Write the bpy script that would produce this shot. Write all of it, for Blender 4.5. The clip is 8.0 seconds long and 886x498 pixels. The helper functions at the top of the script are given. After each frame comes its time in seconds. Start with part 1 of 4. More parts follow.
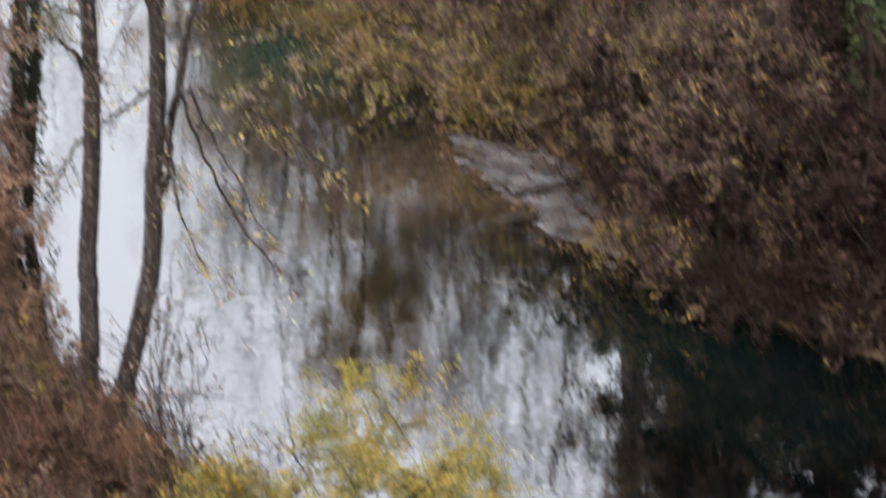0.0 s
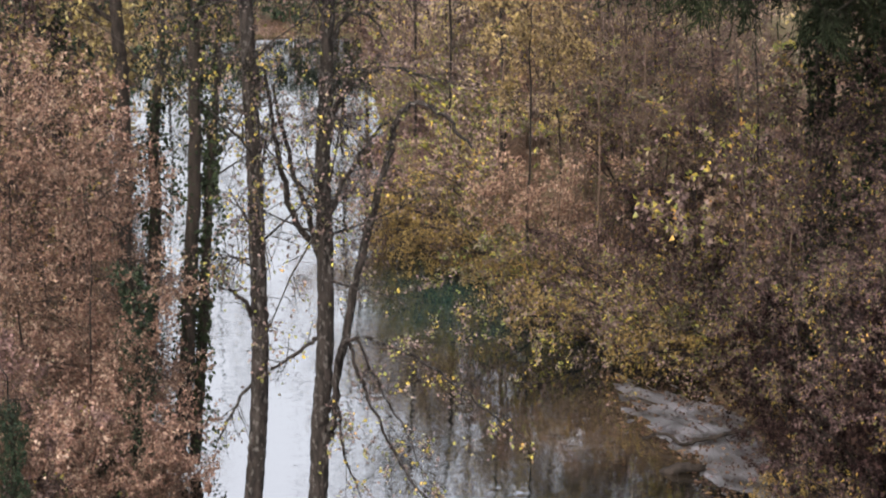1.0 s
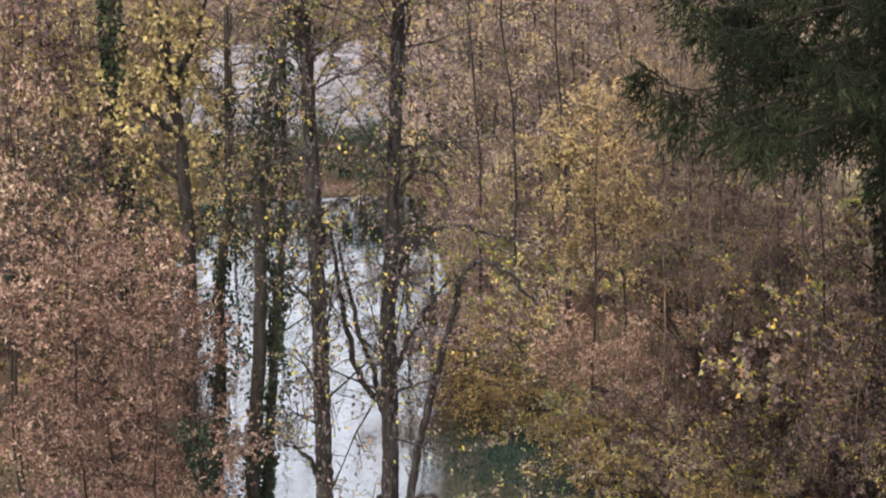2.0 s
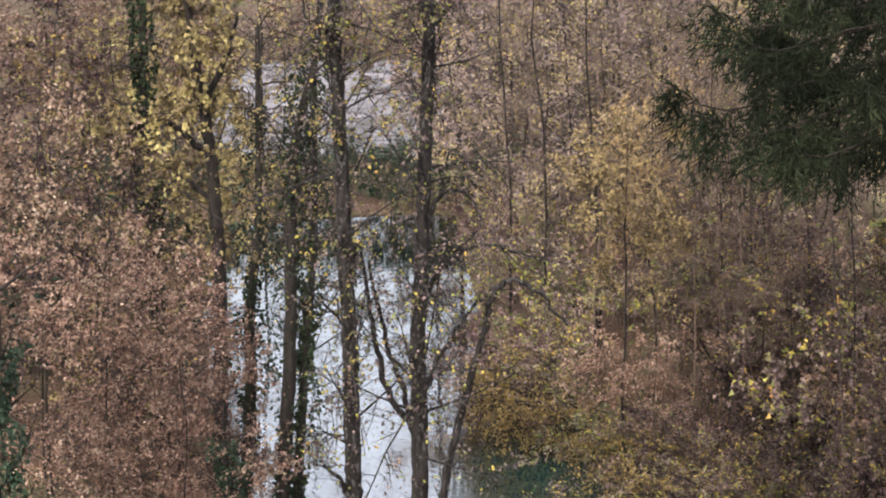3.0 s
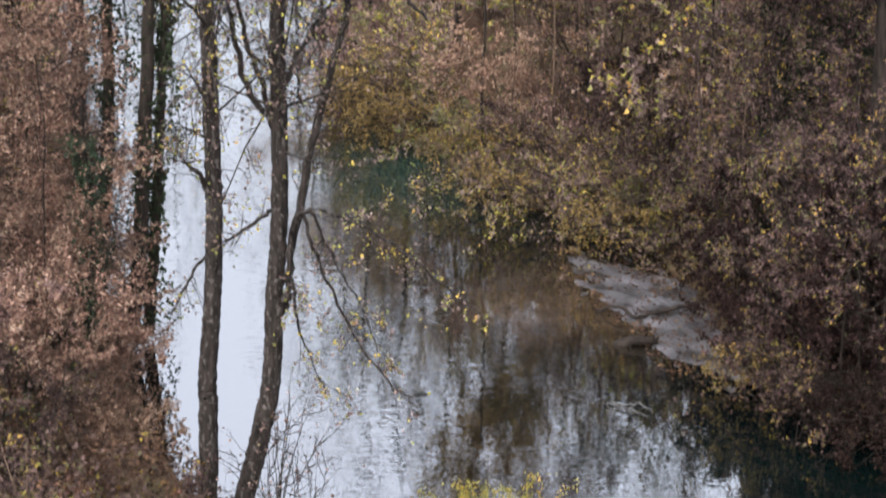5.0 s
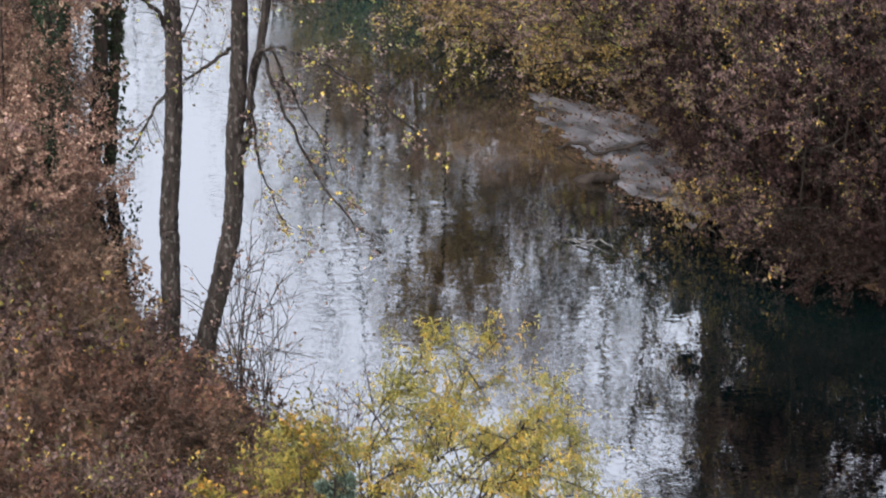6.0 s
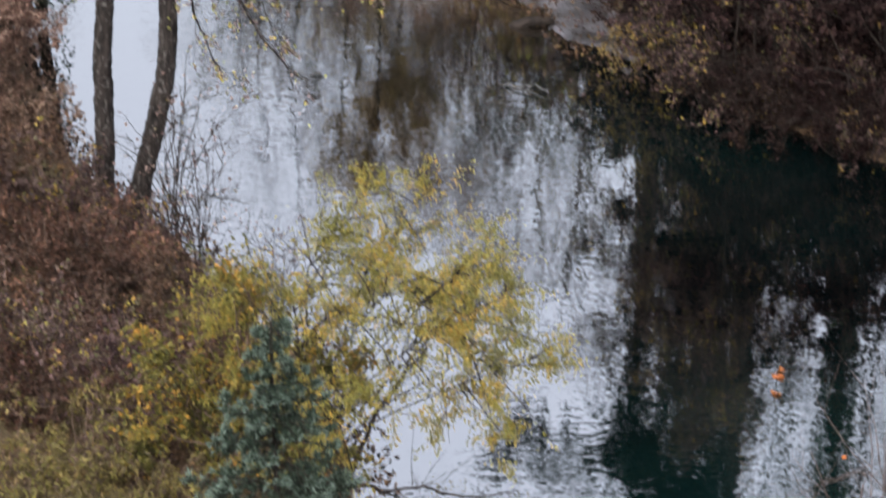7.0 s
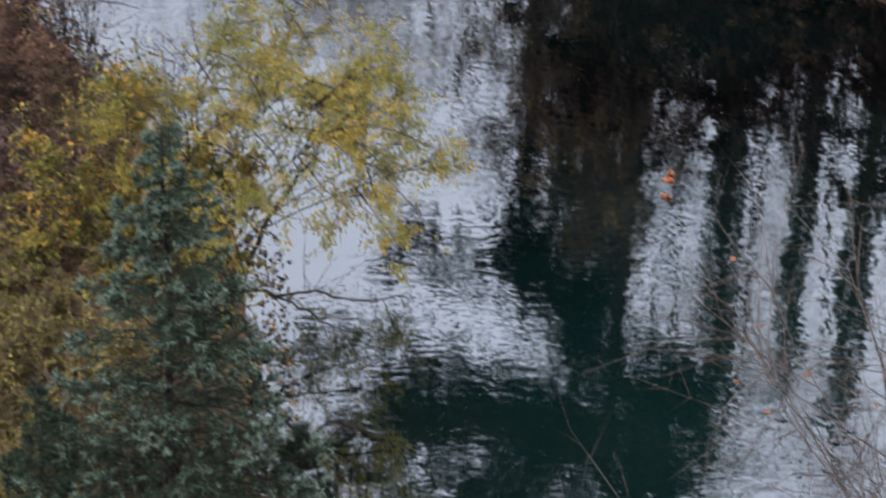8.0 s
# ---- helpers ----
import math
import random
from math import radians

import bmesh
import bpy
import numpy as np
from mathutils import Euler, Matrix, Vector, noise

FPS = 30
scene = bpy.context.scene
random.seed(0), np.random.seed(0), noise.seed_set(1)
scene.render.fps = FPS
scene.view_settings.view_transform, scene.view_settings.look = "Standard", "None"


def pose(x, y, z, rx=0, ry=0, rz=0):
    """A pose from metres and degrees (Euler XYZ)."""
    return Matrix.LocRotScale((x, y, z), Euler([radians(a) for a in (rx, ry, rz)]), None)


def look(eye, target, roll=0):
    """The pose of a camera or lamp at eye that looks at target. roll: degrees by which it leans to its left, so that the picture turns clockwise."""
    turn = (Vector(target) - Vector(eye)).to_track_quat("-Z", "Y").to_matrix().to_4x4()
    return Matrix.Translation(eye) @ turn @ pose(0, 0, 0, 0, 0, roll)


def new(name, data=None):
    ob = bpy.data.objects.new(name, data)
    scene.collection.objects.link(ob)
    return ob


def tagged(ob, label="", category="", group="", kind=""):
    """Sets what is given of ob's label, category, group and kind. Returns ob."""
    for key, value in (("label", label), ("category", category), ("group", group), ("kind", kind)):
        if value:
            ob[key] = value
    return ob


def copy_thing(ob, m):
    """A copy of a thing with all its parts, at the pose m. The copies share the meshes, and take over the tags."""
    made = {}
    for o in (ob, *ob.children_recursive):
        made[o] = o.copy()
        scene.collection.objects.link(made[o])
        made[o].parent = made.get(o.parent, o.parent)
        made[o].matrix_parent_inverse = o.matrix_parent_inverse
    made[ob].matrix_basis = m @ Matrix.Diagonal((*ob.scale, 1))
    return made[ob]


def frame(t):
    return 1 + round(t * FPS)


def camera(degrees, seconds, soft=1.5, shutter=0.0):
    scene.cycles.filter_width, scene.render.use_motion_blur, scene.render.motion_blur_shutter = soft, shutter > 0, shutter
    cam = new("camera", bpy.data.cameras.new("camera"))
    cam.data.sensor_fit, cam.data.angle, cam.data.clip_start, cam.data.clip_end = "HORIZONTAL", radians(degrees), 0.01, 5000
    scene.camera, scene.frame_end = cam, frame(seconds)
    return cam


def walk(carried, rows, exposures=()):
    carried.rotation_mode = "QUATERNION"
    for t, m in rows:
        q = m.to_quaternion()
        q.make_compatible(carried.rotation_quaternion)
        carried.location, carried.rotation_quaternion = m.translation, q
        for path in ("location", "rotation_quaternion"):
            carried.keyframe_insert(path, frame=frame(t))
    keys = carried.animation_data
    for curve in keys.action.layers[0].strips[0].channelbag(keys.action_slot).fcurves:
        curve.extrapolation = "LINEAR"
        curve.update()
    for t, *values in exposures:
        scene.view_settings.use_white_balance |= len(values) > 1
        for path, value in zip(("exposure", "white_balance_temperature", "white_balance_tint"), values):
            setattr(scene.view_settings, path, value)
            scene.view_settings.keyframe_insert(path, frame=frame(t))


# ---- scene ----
cam = camera(20.0, 8.0, soft=2.0, shutter=0.4)
STOPS = 2.01
EYE = (0.0, 0.0, 20.0)
# seconds, bearing to the right of +y, height above the horizon, lean (degrees)
TURNS = (
    (0.0, 4.004, -20.957, -0.586),
    (0.2, 2.616, -19.146, -0.067),
    (0.5, 0.452, -17.662, 0.603),
    (0.6, 0.231, -16.571, 0.208),
    (0.7, 0.170, -16.144, 0.240),
    (0.9, 0.048, -15.536, 0.300),
    (1.0, 0.014, -15.304, 0.333),
    (1.5, -0.550, -14.482, 0.678),
    (1.8, -1.302, -12.445, 0.699),
    (2.0, -1.478, -11.706, 0.657),
    (2.2, -1.613, -11.520, 0.531),
    (3.3, -2.289, -11.226, 0.724),
    (3.5, -2.322, -11.841, 0.730),
    (3.8, -2.025, -13.000, 0.420),
    (4.0, -1.182, -13.526, 0.225),
    (4.2, -0.466, -14.523, 0.170),
    (4.3, -0.055, -15.000, 0.140),
    (4.5, 0.820, -15.804, 0.076),
    (4.7, 0.913, -17.102, -0.120),
    (4.8, 0.985, -17.587, -0.130),
    (5.0, 1.097, -18.209, -0.149),
    (5.1, 1.115, -18.670, -0.140),
    (5.2, 1.159, -19.417, -0.132),
    (6.3, 2.325, -22.558, -0.217),
    (6.5, 2.439, -23.387, -0.246),
    (6.9, 3.293, -25.126, -0.650),
    (7.0, 3.692, -25.427, -0.750),
    (7.1, 3.980, -26.050, -0.960),
    (7.2, 4.649, -26.446, -1.224),
    (7.4, 5.150, -27.200, -1.260),
    (7.5, 5.309, -27.685, -1.285),
    (7.8, 5.771, -29.106, -1.741),
    (8.0, 6.591, -29.832, -1.821),
)
walk(cam, [(t, pose(*EYE, 90 + el, 0, -az) @ pose(0, 0, 0, 0, 0, -lean)) for t, az, el, lean in TURNS],
     exposures=[(0.0, STOPS, 6850, 10), (1.5, STOPS, 6750, 10), (3.5, STOPS, 6450, 9), (5.2, STOPS, 6450, 10), (6.5, STOPS - 0.10, 6450, 10),
                (7.2, STOPS - 0.24, 6350, 10), (7.5, STOPS - 0.31, 6300, 10), (8.0, STOPS - 0.48, 6200, 9)])

# ---------------------------------------------------------------- light
world = bpy.data.worlds.new("overcast_sky")
scene.world = world
world.use_nodes = True
wn, wl = world.node_tree.nodes, world.node_tree.links
wn.clear()
sky = wn.new("ShaderNodeTexSky")
sky.sky_type = "NISHITA"
sky.sun_disc = False
sky.sun_elevation, sky.sun_rotation = radians(42), radians(200)
sky.dust_density, sky.air_density = 4.0, 1.0
grey = wn.new("ShaderNodeHueSaturation")
grey.inputs["Saturation"].default_value = 0.30
back = wn.new("ShaderNodeBackground")
back.inputs["Strength"].default_value = 0.15
out = wn.new("ShaderNodeOutputWorld")
# an overcast sky is about three times as bright overhead as at the horizon
ways = wn.new("ShaderNodeTexCoord")
split = wn.new("ShaderNodeSeparateXYZ")
rise = wn.new("ShaderNodeMapRange")
rise.inputs["From Min"].default_value, rise.inputs["From Max"].default_value = 0.0, 0.6
rise.inputs["To Min"].default_value, rise.inputs["To Max"].default_value = 0.45, 1.7
veil = wn.new("ShaderNodeVectorMath")
veil.operation = "SCALE"
wl.new(ways.outputs["Generated"], split.inputs[0])
wl.new(split.outputs["Z"], rise.inputs["Value"])
wl.new(rise.outputs[0], veil.inputs["Scale"])
wl.new(sky.outputs[0], grey.inputs["Color"])
wl.new(grey.outputs[0], veil.inputs[0])
cast = wn.new("ShaderNodeVectorMath")
cast.operation = "MULTIPLY"
cast.inputs[1].default_value = (0.99, 0.985, 1.025)
wl.new(veil.outputs[0], cast.inputs[0])
wl.new(cast.outputs[0], back.inputs["Color"])
wl.new(back.outputs[0], out.inputs["Surface"])

sun = new("sun", bpy.data.lights.new("sun", "SUN"))
sun.data.energy, sun.data.angle, sun.data.color = 0.6, radians(25), (1.0, 0.96, 0.9)
sun.matrix_basis = look((-10, -25, 32), (0, 0, 0))

# ---------------------------------------------------------------- materials
def material(name, rough=0.7, ior=1.45, gloss=0.12):
    m = bpy.data.materials.new(name)
    m.use_nodes = True
    nt = m.node_tree
    b = nt.nodes["Principled BSDF"]
    b.inputs["Roughness"].default_value, b.inputs["IOR"].default_value = rough, ior
    b.inputs["Specular IOR Level"].default_value = gloss
    return m, nt.nodes, nt.links, b


def ramp(nodes, stops, flat=False):
    r = nodes.new("ShaderNodeValToRGB")
    r.color_ramp.interpolation = "CONSTANT" if flat else "LINEAR"
    e = r.color_ramp.elements
    while len(e) < len(stops):
        e.new(0.5)
    for el, (p, c) in zip(e, stops):
        el.position, el.color = p, (*c, 1)
    return r


def noise_tex(nodes, links, scale, detail=4.0, vec=None, stretch=None):
    n = nodes.new("ShaderNodeTexNoise")
    n.inputs["Scale"].default_value, n.inputs["Detail"].default_value = scale, detail
    if vec is None:
        vec = nodes.new("ShaderNodeTexCoord").outputs["Object"]
    if stretch:
        mp = nodes.new("ShaderNodeMapping")
        mp.inputs["Scale"].default_value = stretch
        links.new(vec, mp.inputs["Vector"])
        vec = mp.outputs[0]
    links.new(vec, n.inputs["Vector"])
    return n


def leaf_material(name, stops, thin=0.22, rough=0.55, clump=0.5, clump_scale=0.5, gloss=0.12, vary=1.0):
    """Leaves whose colour runs through stops, leaf by leaf and, more slowly, clump by clump."""
    m, nodes, links, b = material(name, rough, gloss=gloss)
    geo = nodes.new("ShaderNodeNewGeometry")
    info = nodes.new("ShaderNodeObjectInfo")
    n = noise_tex(nodes, links, clump_scale, 2.0, geo.outputs["Position"])
    spread = nodes.new("ShaderNodeMapRange")
    spread.inputs["From Min"].default_value, spread.inputs["From Max"].default_value = 0.3, 0.7
    links.new(n.outputs["Fac"], spread.inputs["Value"])
    mix = nodes.new("ShaderNodeMix")
    mix.inputs["Factor"].default_value = clump
    links.new(geo.outputs["Random Per Island"], mix.inputs["A"])
    links.new(spread.outputs[0], mix.inputs["B"])
    r = ramp(nodes, stops)
    links.new(mix.outputs["Result"], r.inputs["Fac"])
    tone = nodes.new("ShaderNodeHueSaturation")
    each = nodes.new("ShaderNodeMapRange")
    each.inputs["To Min"].default_value, each.inputs["To Max"].default_value = 1 - 0.38 * vary, 1 + 0.30 * vary
    links.new(info.outputs["Random"], each.inputs["Value"])
    links.new(each.outputs[0], tone.inputs["Value"])
    shift = nodes.new("ShaderNodeMath")  # each plant leans to red or to yellow
    shift.operation = "PINGPONG"
    shift.inputs[1].default_value = 0.14
    links.new(info.outputs["Random"], shift.inputs[0])
    hue = nodes.new("ShaderNodeMapRange")
    hue.inputs["From Max"].default_value = 0.14
    hue.inputs["To Min"].default_value, hue.inputs["To Max"].default_value = 0.5 - 0.016 * vary, 0.5 + 0.004 * vary
    links.new(shift.outputs[0], hue.inputs["Value"])
    links.new(hue.outputs[0], tone.inputs["Hue"])
    links.new(r.outputs["Color"], tone.inputs["Color"])
    links.new(tone.outputs["Color"], b.inputs["Base Color"])
    tr = nodes.new("ShaderNodeBsdfTranslucent")
    links.new(tone.outputs["Color"], tr.inputs["Color"])
    sh = nodes.new("ShaderNodeMixShader")
    sh.inputs["Fac"].default_value = thin
    links.new(b.outputs[0], sh.inputs[1])
    links.new(tr.outputs[0], sh.inputs[2])
    links.new(sh.outputs[0], nodes["Material Output"].inputs["Surface"])
    return m


def bark_material(name, dark, light, lichen=None, scale=9.0):
    m, nodes, links, b = material(name, 0.85)
    pos = nodes.new("ShaderNodeNewGeometry").outputs["Position"]
    n = noise_tex(nodes, links, scale, 6.0, pos, (1, 1, 0.3))
    r = ramp(nodes, [(0.3, dark), (0.72, light)])
    links.new(n.outputs["Fac"], r.inputs["Fac"])
    col = r.outputs["Color"]
    if lichen:
        n2 = noise_tex(nodes, links, 15.0, 6.0, pos, (1, 1, 0.5))
        r2 = ramp(nodes, [(0.56, (0, 0, 0)), (0.64, (1, 1, 1))])
        links.new(n2.outputs["Fac"], r2.inputs["Fac"])
        mx = nodes.new("ShaderNodeMix")
        mx.data_type = "RGBA"
        links.new(r2.outputs["Color"], mx.inputs[0])
        links.new(col, mx.inputs[6])
        mx.inputs[7].default_value = (*lichen, 1)
        col = mx.outputs[2]
    links.new(col, b.inputs["Base Color"])
    bump = nodes.new("ShaderNodeBump")
    bump.inputs["Strength"].default_value, bump.inputs["Distance"].default_value = 1.0, 0.06
    links.new(n.outputs["Fac"], bump.inputs["Height"])
    links.new(bump.outputs[0], b.inputs["Normal"])
    return m


RUSSET = leaf_material("russet_leaves", [(0.0, (0.0235, 0.0157, 0.0118)), (0.3, (0.0782, 0.0463, 0.0317)), (0.6, (0.1446, 0.0909, 0.0615)),
                                         (0.82, (0.2112, 0.1530, 0.1085)), (0.93, (0.2126, 0.1724, 0.1292)), (1.0, (0.1329, 0.1180, 0.0407))], clump=0.3)
BROWN_GOLD = leaf_material("brown_and_gold_leaves", [(0.00, (0.0160, 0.0120, 0.0110)), (0.24, (0.0580, 0.0400, 0.0360)), (0.42, (0.1120, 0.0770, 0.0680)), (0.54, (0.1580, 0.1130, 0.0980)), (0.61, (0.0950, 0.1000, 0.0300)), (0.71, (0.1650, 0.1550, 0.0360)), (0.81, (0.2900, 0.2100, 0.0450)), (0.90, (0.2500, 0.1400, 0.0450)), (1.00, (0.1700, 0.1200, 0.1000))], clump=0.42, clump_scale=1.3)
MAUVE_BROWN = leaf_material("faded_pink_brown_leaves", [(0.00, (0.0160, 0.0111, 0.0103)), (0.28, (0.0580, 0.0374, 0.0321)), (0.52, (0.1120, 0.0736, 0.0621)), (0.70, (0.1700, 0.1161, 0.0963)), (0.82, (0.2100, 0.1565, 0.1263)), (0.89, (0.1200, 0.1161, 0.0362)), (0.95, (0.2600, 0.1867, 0.0466)), (1.00, (0.1700, 0.1009, 0.0621))], clump=0.4, clump_scale=1.2)
OLIVE_BROWN = leaf_material("olive_brown_leaves", [(0.00, (0.0130, 0.0120, 0.0080)), (0.24, (0.0440, 0.0400, 0.0260)), (0.42, (0.0880, 0.0740, 0.0500)), (0.54, (0.1280, 0.1020, 0.0740)), (0.62, (0.0800, 0.0950, 0.0250)), (0.73, (0.1300, 0.1450, 0.0300)), (0.84, (0.2600, 0.2150, 0.0450)), (1.00, (0.2000, 0.1350, 0.0650))], clump=0.45, clump_scale=1.3)
# darker copy of the brown and gold leaves, with shade put into the colour
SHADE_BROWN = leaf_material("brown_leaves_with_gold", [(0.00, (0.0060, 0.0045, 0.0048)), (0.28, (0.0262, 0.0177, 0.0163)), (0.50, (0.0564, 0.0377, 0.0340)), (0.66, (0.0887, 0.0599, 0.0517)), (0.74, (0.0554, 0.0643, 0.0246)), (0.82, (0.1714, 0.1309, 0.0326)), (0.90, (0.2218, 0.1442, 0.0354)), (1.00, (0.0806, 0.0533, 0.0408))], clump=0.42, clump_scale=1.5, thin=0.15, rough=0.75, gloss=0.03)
# near-black brown: the deep shade under the trees is put into the colour
DEEP_SHADE_BROWN = leaf_material("dark_brown_leaves", [(0.0, (0.0026, 0.0019, 0.0019)), (0.45, (0.0104, 0.0060, 0.0056)), (0.8, (0.0214, 0.0131, 0.0114)),
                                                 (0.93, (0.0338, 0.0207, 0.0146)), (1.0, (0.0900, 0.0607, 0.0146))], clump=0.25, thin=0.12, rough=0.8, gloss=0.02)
GOLD = leaf_material("gold_brown_leaves", [(0.00, (0.0320, 0.0245, 0.0253)), (0.25, (0.1000, 0.0745, 0.0713)), (0.48, (0.1650, 0.1224, 0.1092)), (0.62, (0.2100, 0.1632, 0.1150)), (0.75, (0.2600, 0.2091, 0.0862)), (0.88, (0.3200, 0.2601, 0.0920)), (1.00, (0.2400, 0.1632, 0.1035))], clump=0.45, clump_scale=0.6)
PALE_GOLD = leaf_material("pale_gold_leaves", [(0.00, (0.0475, 0.0349, 0.0275)), (0.30, (0.1520, 0.1115, 0.0660)), (0.60, (0.2565, 0.1892, 0.0825)), (0.85, (0.3325, 0.2571, 0.0990)), (1.00, (0.2090, 0.1455, 0.1100))], clump=0.35)
YELLOW = leaf_material("yellow_leaves", [(0.00, (0.0276, 0.0198, 0.0156)), (0.32, (0.0782, 0.0558, 0.0312)), (0.62, (0.1656, 0.1260, 0.0494)), (0.85, (0.2668, 0.2160, 0.0845)), (1.00, (0.0736, 0.0765, 0.0364))], vary=0.0)
WILLOW = leaf_material("willow_leaves", [(0.00, (0.0668, 0.0654, 0.0188)), (0.30, (0.1240, 0.1181, 0.0291)), (0.55, (0.1813, 0.1562, 0.0393)), (0.76, (0.2577, 0.1771, 0.0342)), (0.88, (0.2672, 0.1498, 0.0291)), (1.00, (0.1526, 0.1453, 0.0470))], vary=0.0, thin=0.4, clump=0.5, clump_scale=1.1)
AMBER = leaf_material("amber_leaves", [(0.0, (0.0353, 0.0236, 0.0100)), (0.35, (0.0941, 0.0620, 0.0218)), (0.7, (0.1470, 0.1023, 0.0319)), (1.0, (0.1764, 0.1364, 0.0504))], vary=0.0)
BRAMBLE = leaf_material("bramble_leaves", [(0.00, (0.0050, 0.0037, 0.0024)), (0.30, (0.0180, 0.0112, 0.0064)), (0.50, (0.0420, 0.0233, 0.0144)), (0.66, (0.0750, 0.0409, 0.0248)), (0.80, (0.1200, 0.0651, 0.0384)), (0.90, (0.0450, 0.0446, 0.0144)), (1.00, (0.1600, 0.0930, 0.0400))], clump=0.55, clump_scale=0.9)
OLIVE_GOLD = leaf_material("olive_and_gold_leaves", [(0.00, (0.0112, 0.0103, 0.0046)), (0.28, (0.0388, 0.0382, 0.0106)), (0.52, (0.0863, 0.0734, 0.0159)), (0.68, (0.1250, 0.0918, 0.0182)), (0.82, (0.2243, 0.1175, 0.0198)), (1.00, (0.1121, 0.0477, 0.0213))], vary=0.0, clump=0.5, clump_scale=1.8)
IVY = leaf_material("ivy_leaves", [(0.00, (0.0060, 0.0082, 0.0050)), (0.60, (0.0131, 0.0194, 0.0101)), (1.00, (0.0343, 0.0428, 0.0181))], thin=0.1, rough=0.8, gloss=0.05)
EVERGREEN = leaf_material("evergreen_leaves", [(0.00, (0.0058, 0.0092, 0.0061)), (0.50, (0.0150, 0.0254, 0.0147)), (0.85, (0.0317, 0.0490, 0.0245)), (1.00, (0.0576, 0.0634, 0.0306))], thin=0.15, rough=0.6)
NEEDLES = leaf_material("dark_needles", [(0.0, (0.0036, 0.0045, 0.0029)), (0.6, (0.0102, 0.0128, 0.0069)), (0.9, (0.0215, 0.0252, 0.0131)), (0.97, (0.0359, 0.0395, 0.0206)), (1.0, (0.0419, 0.0240, 0.0114))], vary=0.0, thin=0.08, rough=0.85, gloss=0.03)
BLUE_NEEDLES = leaf_material("blue_green_needles", [(0.00, (0.0030, 0.0050, 0.0035)), (0.45, (0.0120, 0.0190, 0.0125)), (0.80, (0.0300, 0.0430, 0.0290)), (0.96, (0.0550, 0.0700, 0.0500)), (1.00, (0.0900, 0.0450, 0.0220))], vary=0.0, thin=0.1, clump=0.35, clump_scale=4.0, rough=0.7)
BLUE_TIPS = leaf_material("blue_grey_needle_tips", [(0.00, (0.0240, 0.0360, 0.0272)), (0.40, (0.0520, 0.0720, 0.0560)), (0.80, (0.0920, 0.1200, 0.0976)), (1.00, (0.1280, 0.1560, 0.1320))], vary=0.0, thin=0.1, clump=0.3, clump_scale=4.0, rough=0.7)
WEEDS = leaf_material("yellowing_weeds", [(0.00, (0.0140, 0.0110, 0.0060)), (0.28, (0.0420, 0.0320, 0.0140)), (0.48, (0.0850, 0.0650, 0.0250)), (0.62, (0.0800, 0.0750, 0.0200)), (0.77, (0.1500, 0.1200, 0.0350)), (0.88, (0.1900, 0.1300, 0.0550)), (1.00, (0.0800, 0.0450, 0.0220))], vary=0.4, clump=0.4, clump_scale=1.6)
LITTER = leaf_material("fallen_leaves", [(0.0, (0.012, 0.007, 0.005)), (0.4, (0.04, 0.022, 0.014)), (0.75, (0.085, 0.047, 0.028)), (1.0, (0.16, 0.10, 0.035))], thin=0.0, clump=0.3)
ORANGE = leaf_material("orange_leaves", [(0.0, (0.16, 0.050, 0.014)), (1.0, (0.20, 0.078, 0.022))], vary=0.3)
BARK = bark_material("grey_brown_bark", (0.0025, 0.002, 0.0018), (0.024, 0.019, 0.0165), (0.048, 0.044, 0.040), 11.0)
DARK_BARK = bark_material("dark_bark", (0.005, 0.004, 0.0035), (0.024, 0.0185, 0.015))
DRIFTWOOD = bark_material("bleached_wood", (0.022, 0.021, 0.02), (0.07, 0.068, 0.066), scale=6.0)
TWIG = bark_material("twig_bark", (0.03, 0.02, 0.015), (0.11, 0.075, 0.055), scale=4.0)
PALE_TWIG = bark_material("pale_twig_bark", (0.022, 0.014, 0.012), (0.075, 0.055, 0.047), scale=4.0)


def ground_material():
    m, nodes, links, b = material("leaf_litter", 0.9)
    pos = nodes.new("ShaderNodeNewGeometry").outputs["Position"]
    fine = noise_tex(nodes, links, 11.0, 6.0, pos)
    wide = noise_tex(nodes, links, 0.35, 4.0, pos)
    r = ramp(nodes, [(0.32, (0.012, 0.008, 0.006)), (0.5, (0.045, 0.026, 0.017)), (0.68, (0.10, 0.06, 0.035))])
    links.new(fine.outputs["Fac"], r.inputs["Fac"])
    r2 = ramp(nodes, [(0.42, (0, 0, 0)), (0.66, (1, 1, 1))])
    links.new(wide.outputs["Fac"], r2.inputs["Fac"])
    mx = nodes.new("ShaderNodeMix")
    mx.data_type = "RGBA"
    links.new(r2.outputs["Color"], mx.inputs[0])
    links.new(r.outputs["Color"], mx.inputs[6])
    mx.inputs[7].default_value = (0.05, 0.042, 0.02, 1)
    links.new(mx.outputs[2], b.inputs["Base Color"])
    bump = nodes.new("ShaderNodeBump")
    bump.inputs["Distance"].default_value = 0.06
    links.new(fine.outputs["Fac"], bump.inputs["Height"])
    links.new(bump.outputs[0], b.inputs["Normal"])
    return m


